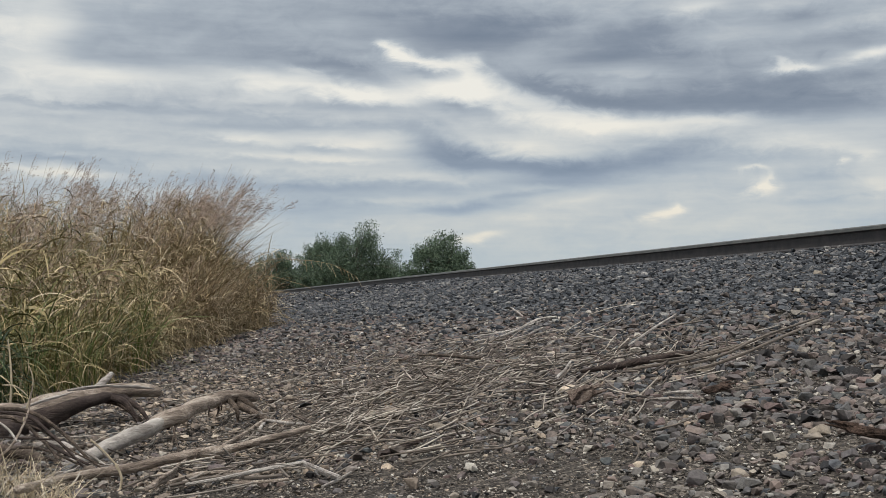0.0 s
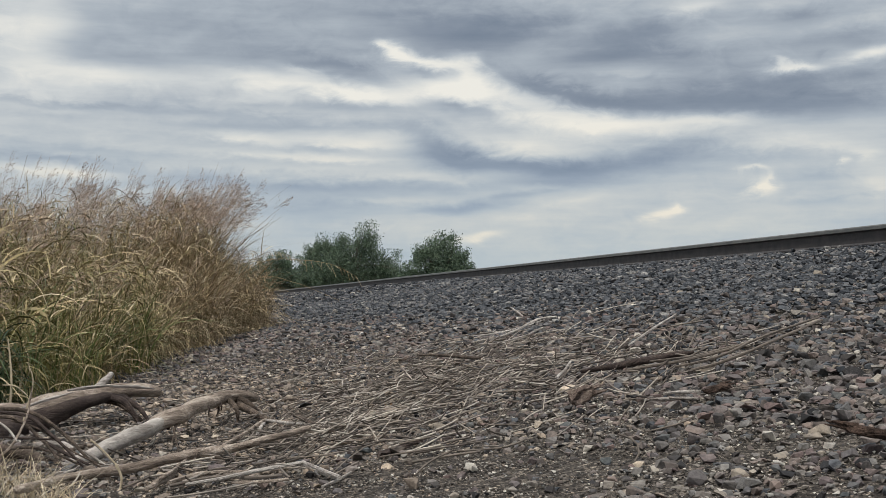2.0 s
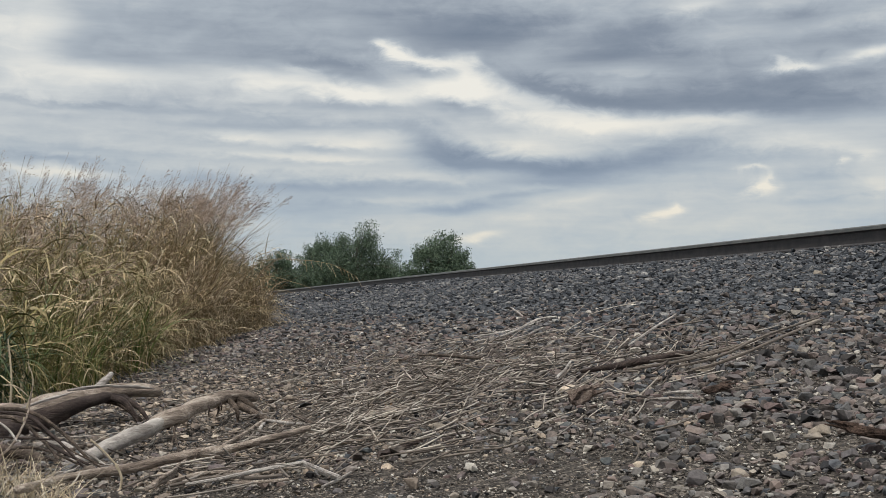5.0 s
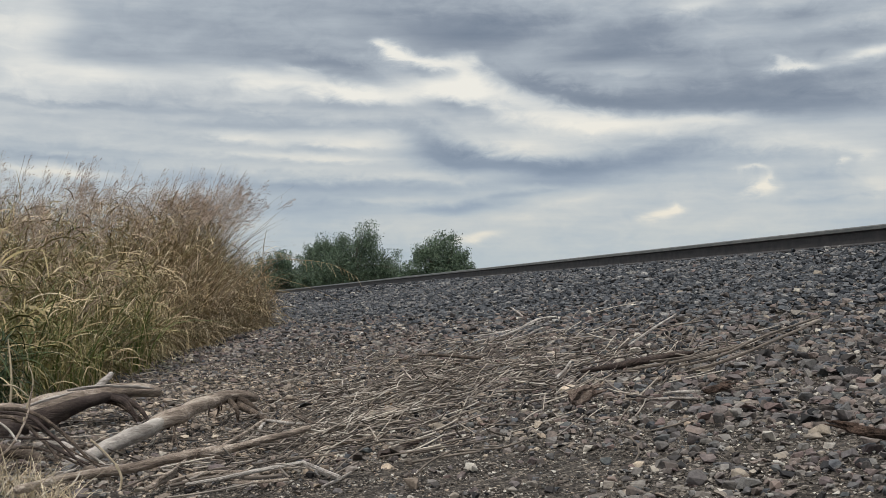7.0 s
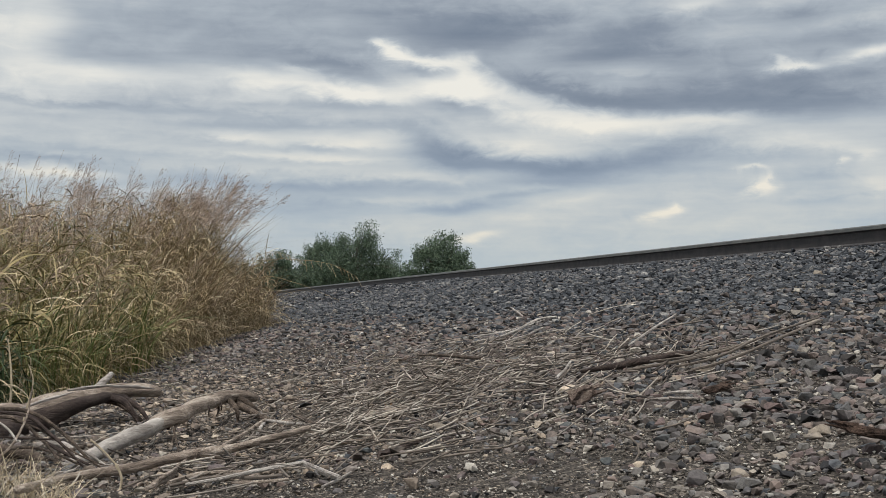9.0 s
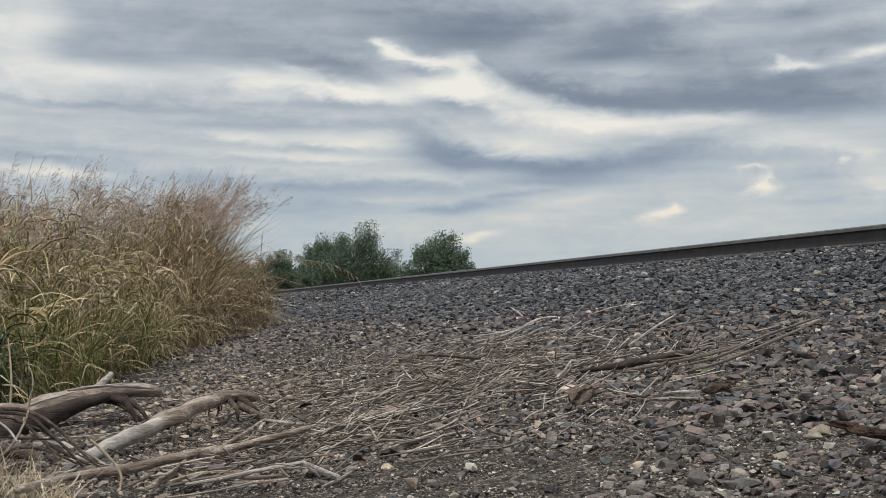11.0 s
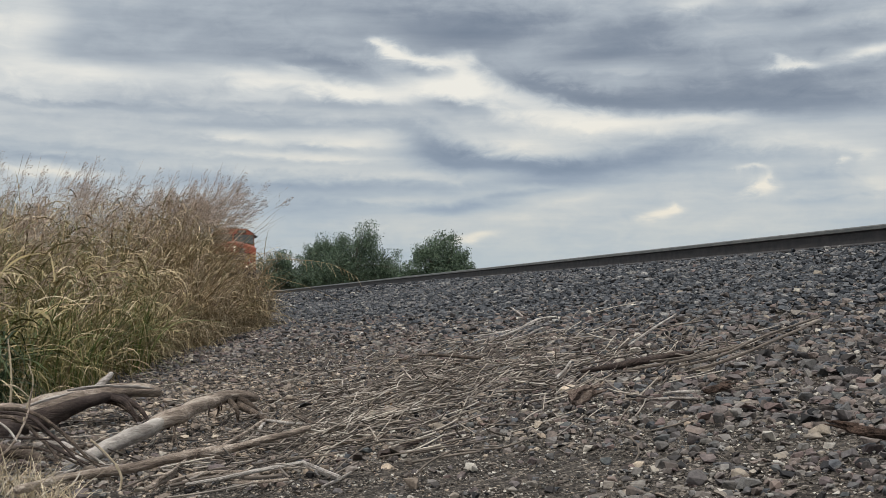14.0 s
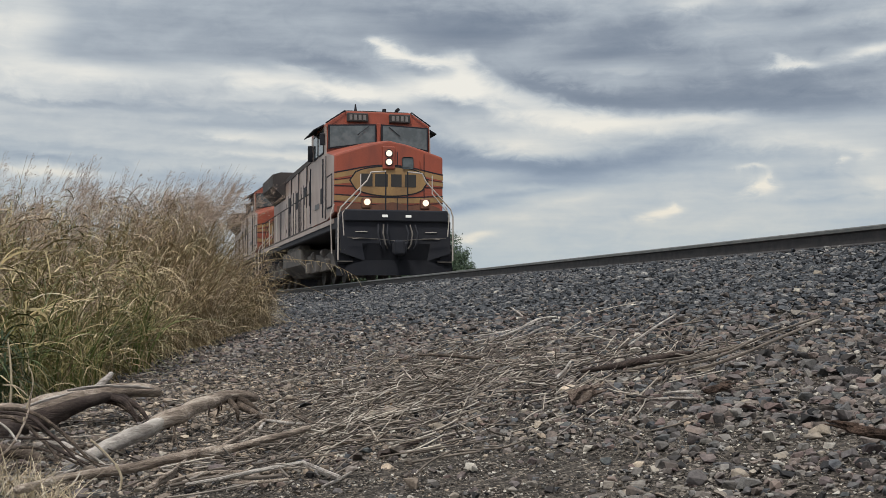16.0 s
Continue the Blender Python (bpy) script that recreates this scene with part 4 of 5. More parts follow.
cane([(0.240, 3.406, 0.054), (0.285, 3.426, 0.058), (0.343, 3.396, 0.065), (0.414, 3.353, 0.075)], 0.01, m_pale, "forked bleached branch lying before the logs")
cane([(0.479, 3.683, 0.084), (0.502, 3.482, 0.087), (0.527, 3.284, 0.091)], 0.014, m_pale, "forked bleached branch lying before the logs")
cane([(0.469, 3.200, 0.082), (0.515, 3.256, 0.089), (0.569, 3.338, 0.098)], 0.006, m_pale)
cane([(0.276, 4.188, 0.082), (0.355, 4.407, 0.092), (0.426, 4.645, 0.101), (0.487, 4.840, 0.110)], 0.012, m_log, "grey split stick leaning on the sticks")
cane([(0.421, 4.483, 0.091), (0.467, 4.747, 0.097), (0.494, 4.864, 0.101), (0.538, 4.707, 0.108), (0.605, 4.489, 0.118)], 0.011, m_pale, "grey hooked stick lying on the stalks")
cane([(0.577, 5.051, 0.094), (0.694, 5.525, 0.112), (0.894, 6.356, 0.146)], 0.009, m_straw)
cane([(0.615, 4.988, 0.110), (0.631, 4.634, 0.112), (0.641, 4.313, 0.114), (0.665, 4.149, 0.118)], 0.014, m_vine, "dark crooked stick among the stalks")
cane([(0.567, 3.936, 0.102), (0.661, 4.122, 0.117), (0.765, 4.275, 0.134), (0.866, 4.277, 0.152)], 0.01, m_straw)
cane([(0.517, 3.828, 0.089), (0.613, 3.937, 0.105), (0.703, 3.929, 0.119), (0.807, 3.893, 0.136)], 0.01, m_log, "long grey stick lying on the gravel")
cane([(0.590, 5.870, 0.096), (0.706, 5.729, 0.115), (0.799, 5.297, 0.130)], 0.012, m_vine, "brown stick lying on the gravel")
cane([(0.178, 4.146, 0.053), (0.243, 4.324, 0.059), (0.336, 4.292, 0.070)], 0.008, m_vine)
cane([(-0.244, 4.763, 0.013), (-0.133, 5.100, 0.016), (-0.003, 5.355, 0.021)], 0.014, m_vine, "brown stick under the logs")
cane([(-0.344, 5.375, 0.011), (-0.242, 5.619, 0.013), (-0.083, 6.146, 0.017)], 0.014, m_vine, "brown stick under the logs")
cane([(0.998, 5.583, 0.167), (1.168, 5.391, 0.196), (1.340, 5.248, 0.227)], 0.009, m_log)
cane([(0.765, 4.514, 0.127), (0.916, 4.420, 0.152), (1.114, 4.449, 0.187)], 0.009, m_straw)
cane([(1.387, 6.854, 0.236), (1.566, 6.638, 0.268), (1.631, 6.043, 0.280)], 0.012, m_vine, "brown stick lying on the ballast")
cane([(1.521, 3.559, 0.260), (1.570, 3.500, 0.268), (1.610, 3.369, 0.276)], 0.007, m_pale)
cane([(2.033, 7.530, 0.356), (2.167, 7.357, 0.380), (2.383, 7.456, 0.420), (2.674, 7.812, 0.473)], 0.01, m_pale)


def chunk(name, place, size, turn, material, label, seed, splinters=5):
    """A broken lump of rotten wood with a few splinters sticking out of its end."""
    rng = random.Random(seed)
    v, f = stone_shapes(1, seed, 30)[0]
    bm = bmesh.new()
    vs = [bm.verts.new((c[0] * size[0], c[1] * size[1], c[2] * size[2])) for c in v]
    for t in f:
        bm.faces.new([vs[k] for k in t])
    bmesh.ops.subdivide_edges(bm, edges=bm.edges, cuts=2, use_grid_fill=True)
    for q in bm.verts:
        q.co += Vector((0.1, 1, 1)) * 0.16 * size[1] * noise.noise(q.co * 60 + Vector((seed, 0, 0)))
    for k in range(splinters):
        y, z = rng.uniform(-0.3, 0.3) * size[1], rng.uniform(-0.1, 0.25) * size[2]
        rod(bm, [(size[0] * 0.3, y, z), (size[0] * rng.uniform(0.6, 0.85), y * 1.4, z * 1.2)], [size[2] * 0.12, size[2] * 0.03], 5)
    ob = part(name, bm, material)
    ob.matrix_basis = pose(*place, 0, -8, turn)
    return tagged(ob, label, "wood")


m_rotten = wood("rotten_wood", (0.04, 0.03, 0.026), (0.16, 0.12, 0.1), (0.34, 0.28, 0.23))
m_rusty = wood("rusty_wood", (0.025, 0.016, 0.012), (0.06, 0.04, 0.03), (0.13, 0.085, 0.065))
chunk("wood_fragment", (0.750, 3.576, 0.132), (0.22, 0.05, 0.03), 38, m_dark, "dark splintered piece of weathered wood on gravel", 41)
chunk("rotten_stump", (1.394, 3.767, 0.265), (0.13, 0.06, 0.085), 30, m_rotten, "reddish rotten wood chunk lying on the gravel", 42)
chunk("rotten_stump", (1.667, 3.375, 0.304), (0.10, 0.05, 0.04), 20, m_rusty, "dark rotten wood scrap among the stones", 44)
chunk("rusty_stub", (1.499, 2.290, 0.284), (0.13, 0.04, 0.06), 150, m_rusty, "reddish-brown rotten wood stub among stones", 43)

# dry stalks strewn by the wind
STREW = [((0.70, 4.35, 0.1), 0.17, 260), ((0.95, 4.75, 0.15), 0.26, 240), ((1.15, 5.15, 0.18), 0.30, 240), ((1.42, 5.35, 0.23), 0.28, 220), ((1.66, 5.95, 0.28), 0.3, 210), ((2.0, 6.6, 0.34), 0.34, 150),
         ((1.80, 4.95, 0.30), 0.26, 150), ((0.50, 4.30, 0.07), 0.13, 150), ((0.36, 3.72, 0.05), 0.16, 50), ((0.95, 6.6, 0.14), 0.5, 80), ((2.15, 4.45, 0.37), 0.24, 90), ((1.45, 4.25, 0.23), 0.2, 110),
         ((0.762, 9.798, 0.114), 0.9, 50), ((1.35, 3.72, 0.22), 0.3, 60), ((0.80, 3.75, 0.12), 0.16, 60), ((0.226, 3.711, 0.037), 0.2, 25), ((0.113, 5.376, 0.028), 0.3, 60)]


def strew():
    rng = random.Random(21)
    way = math.atan2((2.169, 6.581, 0.366)[1] - (0.862, 5.089, 0.131)[1], (2.169, 6.581, 0.366)[0] - (0.862, 5.089, 0.131)[0])
    heaps = [(c[0], c[1], s, n) for c, s, n in STREW] + [(3.2, 8.0, 1.6, 60), (1.5, 4.2, 0.9, 40), (0.8, 8.0, 1.2, 90)]
    V, F, base, sides = [], [], 0, 5
    for cx, cy, spread, n in heaps:
        for i in range(n):
            x, y = cx + rng.gauss(0, spread), cy + rng.gauss(0, spread * 1.3)
            if x > 5.4 or y < 2.7:
                continue
            a = way - 0.16 + rng.gauss(0, 0.34 if rng.random() < 0.74 else 1.3)
            l, r = rng.uniform(0.05, 0.18) * (1 if rng.random() < 0.8 else 2.0), rng.uniform(0.0013, 0.0036)
            bend, lift, tip = rng.gauss(0, 0.07), rng.uniform(-0.012, 0.022), rng.gauss(0, 0.03)
            ring0 = base
            for k in range(5):
                t = k / 4 - 0.5
                px, py = x + math.cos(a) * l * t - math.sin(a) * bend * l * t * t * 4, y + math.sin(a) * l * t + math.cos(a) * bend * l * t * t * 4
                pz = height(px, py) + 0.018 + lift + tip * t
                for j in range(sides):
                    b = 2 * math.pi * j / sides
                    V.append((px - math.sin(a) * math.cos(b) * r, py + math.cos(a) * math.cos(b) * r, pz + math.sin(b) * r))
                base += sides
            for k in range(4):
                for j in range(sides):
                    q = ring0 + k * sides
                    F.append((q + j, q + (j + 1) % sides, q + sides + (j + 1) % sides, q + sides + j))
    ob = sheet("dry_stalk_litter", V, F, m_straw, smooth=True)
    return tagged(ob, "bleached dry stalks strewn over gravel and ballast", "litter", kind="stuff")


strew()


# small dry and yellowing plants
def sprig(x, y, tall, n, material, label, seed, arch=0.7, width=0.006):
    v, f, _ = blades(np.random.default_rng(seed), n, tall * 0.35, tall, width, 0.8, arch)
    ob = sheet("small_plant", v, f, material)
    ob.location = (x, y, height(x, y))
    return tagged(ob, label, "plant", kind="")


m_yellow = islands("yellow_leaf", [(0, (0.3, 0.3, 0.06)), (0.6, (0.45, 0.4, 0.1)), (1, (0.5, 0.45, 0.2))], 0.6, 30)
m_rust = islands("rust_leaf", [(0, (0.35, 0.19, 0.09)), (1, (0.5, 0.33, 0.18))], 0.7, 30)
for i, (c, h) in enumerate([((-0.325, 3.691, 0.011), 0.2), ((-0.232, 3.551, 0.013), 0.17), ((-0.400, 3.826, 0.010), 0.22), ((-0.289, 3.806, 0.012), 0.15), ((-0.182, 3.591, 0.014), 0.12)]):
    sprig(c[0], c[1], h, 60, m_pale_straw, "small straw-yellow dry grass tuft before the logs", 60 + i, 1.1, 0.005)
sprig(0.453, 3.944, 0.055, 9, m_yellow, "tiny yellow-green weed among the sticks", 70)
sprig(0.987, 4.901, 0.07, 14, m_rust, "small rust-orange dry weed on the gravel", 71)
sprig(0.828, 6.254, 0.08, 16, m_rust, "small rust-orange dry weed on the gravel", 72)


# long arching stems that lean out of the grass over the ballast
def arching(points, r, drop, seed):
    reed = tagged(new("arching_stem"), "long pale grass stem arching out over the ballast", "grass")
    p, rr = smooth_path(points, [r, r, r * 0.8, r * 0.5, r * 0.3][:len(points)], 6)
    part("stem", rod(bmesh.new(), p, [q * 0.5 for q in rr], 6), m_curl, reed)
    rng = random.Random(seed)
    V, F = [], []
    for i, q in enumerate(p[len(p) // 2:]):
        if drop:
            d = Vector((rng.uniform(0.02, 0.12), rng.uniform(-0.05, 0.05), -rng.uniform(0.08, drop)))
            b = len(V)
            V += [q, q + Vector((0.006, 0, 0)), q + d * 0.7 + Vector((0.003, 0, 0)), q + d * 0.7]
            F.append((b, b + 1, b + 2, b + 3))
    if V:
        tagged(sheet("drooping_leaf", V, F, m_curl, reed), kind="stuff")
    return reed


arching([(1.129, 15.040, 0.833), (1.467, 14.701, 1.083), (1.892, 14.353, 1.081), (2.190, 14.039, 1.014), (2.390, 13.752, 0.879)], 0.008, 0.22, 1)
arching([(1.164, 15.038, 0.697), (1.456, 14.713, 0.895), (1.767, 14.396, 0.824), (1.991, 14.102, 0.722), (2.207, 13.810, 0.611)], 0.006, 0, 2)
arching([(1.030, 15.064, 0.833), (1.207, 14.768, 1.030), (1.442, 14.460, 1.167), (1.608, 14.176, 1.150), (1.768, 13.898, 1.057)], 0.006, 0.1, 3)
arching([(1.029, 15.058, 0.969), (1.140, 14.778, 1.164), (1.312, 14.482, 1.385), (1.415, 14.209, 1.468), (1.502, 13.939, 1.581)], 0.005, 0, 4)
arching([(1.233, 15.034, 0.424), (1.343, 14.757, 0.560), (1.483, 14.485, 0.428), (1.429, 14.264, 0.235), (1.344, 14.044, 0.177)], 0.008, 0, 5)
arching([(1.300, 15.020, 0.356), (1.474, 14.727, 0.493), (1.643, 14.444, 0.454), (1.806, 14.166, 0.333), (1.901, 13.904, 0.241)], 0.005, 0, 6)


# ---- the far trees ----
def tree(x, y, tall, wide, seed, label, lobes=70, leaf=0.2, bare=0.2):
    """Trunk, limbs and a ragged crown of leaf clumps."""
    rng = random.Random(seed)
    nr = np.random.default_rng(seed)
    base = new("tree")
    bm = bmesh.new()
    top = Vector((rng.uniform(-0.3, 0.3), 0, tall * 0.72))
    rod(bm, [(0, 0, -0.2), (0.1, 0, tall * 0.25), top * 0.7, top], [0.24, 0.2, 0.13, 0.05], 9, 0.2, seed)
    tips, balls = [], []
    for i in range(27):
        u = -0.95 + 1.9 * (i % 9) / 8 + rng.uniform(-0.08, 0.08)
        high = 0.95 * (1 - 0.5 * abs(u) ** 2.4) * rng.uniform(0.9, 1.03)
        level = (1.0, 0.68, 0.36)[i // 9] * (1 if i < 9 else rng.uniform(0.85, 1.15))
        balls.append((u * wide * 0.44, rng.uniform(-0.25, 0.25) * wide, tall * high * level, wide * rng.uniform(0.13, 0.19)))
    for i in range(lobes * 2):
        bx, by, bz, br = balls[i % len(balls)]
        d = Vector((rng.gauss(0, 1), rng.gauss(0, 1), rng.gauss(0, 1))).normalized() * br * rng.uniform(0.4, 1.15)
        tips.append(Vector((bx + d.x, by + d.y, min(tall, max(0.4, bz - br * 0.7 + d.z)))))
    for i in range(lobes * 2):
        u = rng.uniform(-0.92, 0.92)
        high = 0.93 * (1 - 0.5 * abs(u) ** 2.4)
        tips.append(Vector((u * wide * 0.46, rng.uniform(-0.22, 0.22) * wide, tall * high * rng.uniform(0.08, 0.9))))
    for p in tips[::4]:
        start = top * rng.uniform(0.25, 0.85)
        mid = start.lerp(p, 0.5) + Vector((0, 0, 0.25))
        rod(bm, [start, mid, p], [0.06, 0.035, 0.012], 5)
    part("trunk", bm, m_bark, base)
    V, F, b = [], [], 0
    for p in tips:
        edge = min(1.0, p.z / tall)
        n = int(rng.uniform(150, 240) * (1.0 - bare * edge))
        s = wide * rng.uniform(0.03, 0.052)
        c = np.clip(nr.normal(0, 1, (n, 3)), -1.7, 1.7) * np.array([s, s, s * 1.15]) + np.array(p)
        d = nr.normal(0, 1, (n, 3)) + np.array([0.25, 0, 0.5])
        d /= np.linalg.norm(d, axis=1)[:, None]
        e = np.cross(d, nr.normal(0, 1, (n, 3)))
        e /= np.linalg.norm(e, axis=1)[:, None]
        l = leaf * nr.uniform(0.6, 1.2, (n, 1))
        q = np.stack([c, c + d * l * 0.5 + e * l * 0.22, c + d * l, c + d * l * 0.5 - e * l * 0.22], 1)
        V.append(q.reshape(-1, 3))
        F.append(np.arange(b, b + 4 * n).reshape(-1, 4))
        b += 4 * n
    # upright leafy shoots that break the outline
    for i in range(46):
        p = rng.choice(tips)
        h = rng.uniform(0.4, 1.0)
        lean = rng.uniform(-0.25, 0.45)
        n = 26
        t = nr.uniform(0, 1, (n, 1))
        c = np.array(p) + np.concatenate([lean * h * t, nr.normal(0, 0.05, (n, 1)), h * t], 1) + nr.normal(0, 0.07, (n, 3))
        d = nr.normal(0, 0.6, (n, 3)) + np.array([0.2, 0, 0.8])
        d /= np.linalg.norm(d, axis=1)[:, None]
        e = np.cross(d, nr.normal(0, 1, (n, 3)))
        e /= np.linalg.norm(e, axis=1)[:, None]
        q = np.stack([c, c + d * leaf * 0.4 + e * leaf * 0.18, c + d * leaf * 0.9, c + d * leaf * 0.4 - e * leaf * 0.18], 1)
        V.append(q.reshape(-1, 3))
        F.append(np.arange(b, b + 4 * n).reshape(-1, 4))
        b += 4 * n
    tagged(sheet("crown", np.concatenate(V), np.concatenate(F), m_leaf, base), kind="stuff")
    base.location = (x, y, 0)
    return tagged(base, label, "tree", "trees behind the track")


tree(20.2, 116.537, 8.0, 9.2, 1, "broad dark green tree with a ragged open crown", 85)
tree(17.4, 119.691, 7.4, 5.2, 2, "narrow dark green tree joined to a broader one", 50)
tree(27.5, 112.397, 7.4, 7.2, 3, "round green tree with upright feathery shoots", 75)
tree(13.465, 124.440, 6.0, 5.8, 4, "low dark green bushy tree beside taller trees", 60)
tree(24.375, 120.523, 4.2, 4.2, 5, "low green shrub between taller trees", 40)
tree(10.176, 131.338, 5.4, 5.6, 6, "low dark green bushy tree half hidden by grass", 40)
tree(17.084, 127.195, 4.1, 4.5, 7, "low green shrub between taller trees", 40)


# ---- the train ----
def paint(name, c, dirt, rough=0.45, amount=0.55):
    """Locomotive paint with road grime in streaks."""
    m = Nodes(name)
    p = m.obj()
    mp = m.n("ShaderNodeMapping")
    m.put(mp.inputs[0], p)
    mp.inputs["Scale"].default_value = (1.6, 0.9, 0.5)
    streak, fine = m.noise(mp.outputs[0], 1.0, 5, 0.6), m.noise(p, 30, 4)
    col = m.mix(m.math("MULTIPLY", m.ramp(streak, [(0.4, (0, 0, 0)), (0.7, (1, 1, 1))]), amount), c, dirt)
    col = m.mix(0.5, col, m.ramp(fine, [(0.3, (0.8, 0.8, 0.8)), (0.7, (1.12, 1.12, 1.12))]), "MULTIPLY")
    return m.surface(col, m.math("ADD", rough - 0.12, m.math("MULTIPLY", streak, 0.3)), 0, fine, 0.1, 0.003)


def glowing(name, color, strength):
    m = Nodes(name)
    g = m.n("ShaderNodeEmission")
    m.put(g.inputs[0], color)
    g.inputs[1].default_value = strength
    m.t.links.new(g.outputs[0], m.out.inputs[0])
    return m.mat


m_orange = paint("orange_paint", (0.34, 0.078, 0.042), (0.16, 0.05, 0.036), 0.45, 0.8)
m_grimy = paint("grimy_orange", (0.17, 0.07, 0.04), (0.08, 0.045, 0.035), 0.6, 0.8)
# pale base stands in for glancing sky reflection on orange; streaks are grime
m_cream = paint("sky_glare_side_paint", (0.37, 0.28, 0.235), (0.22, 0.17, 0.145), 0.4, 0.7)
m_yellow_paint = paint("yellow_paint", (0.36, 0.22, 0.088), (0.17, 0.1, 0.055), 0.5, 0.85)
m_black = paint("black_paint", (0.010, 0.012, 0.019), (0.03, 0.03, 0.034), 0.85)
m_roof = paint("sooty_roof", (0.05, 0.042, 0.04), (0.022, 0.02, 0.02), 0.75)
m_under = paint("dusty_running_gear", (0.05, 0.046, 0.043), (0.19, 0.17, 0.15), 0.85, 0.8)
m_rail_paint = paint("white_handrail", (0.55, 0.5, 0.45), (0.3, 0.26, 0.22), 0.5)
m_board = paint("number_board", (0.03, 0.028, 0.026), (0.05, 0.045, 0.04), 0.4)
m_digit = paint("pale_marking", (0.2, 0.19, 0.18), (0.14, 0.13, 0.12), 0.5)
m_lamp = glowing("lit_headlight", (1.0, 0.84, 0.62), 1.45)
m_small_lamp = glowing("dim_step_light", (0.9, 0.9, 0.85), 0.8)
pane = Nodes("cab_glass")
m_glass = pane.surface(pane.ramp(pane.noise(pane.obj(), 3, 3), [(0.4, (0.06, 0.075, 0.08)), (0.6, (0.1, 0.12, 0.125))]), 0.08, 0, spec=0.9)


def plate(bm, outline, y, thick=0.006):
    return prism(bm, outline, y - thick, y)


def arc_band(z_edge, z_mid, drop, half=1.53, n=12):
    """Outline of a band across the nose, arched in the middle; drop is its depth."""
    up = [(-half + 2 * half * i / n, 0) for i in range(n + 1)]
    def z(x):
        return z_edge + (z_mid - z_edge) * math.cos(x / half * math.pi / 2) ** 1.2
    return [(x, z(x)) for x, _ in up] + [(x, z(x) - drop) for x, _ in reversed(up)]


def wheelset(parent, y):
    bm = bmesh.new()
    disc(bm, (0, 0, 0), 0.09, 1.9, "x", 12)
    for s in (-1, 1):
        disc(bm, (s * 0.75, 0, 0), 0.53, 0.13, "x", 28)
        disc(bm, (s * 0.69, 0, 0), 0.56, 0.03, "x", 28)
        for k in range(4):
            a = k * math.pi / 2
            box(bm, (s * 0.82 - 0.02, math.cos(a) * 0.3 - 0.06, math.sin(a) * 0.3 - 0.06), (s * 0.82 + 0.02, math.cos(a) * 0.3 + 0.06, math.sin(a) * 0.3 + 0.06))
    w = part("wheelset", bm, m_under, parent)
    w.location = (0, y, 0.53)
    return w


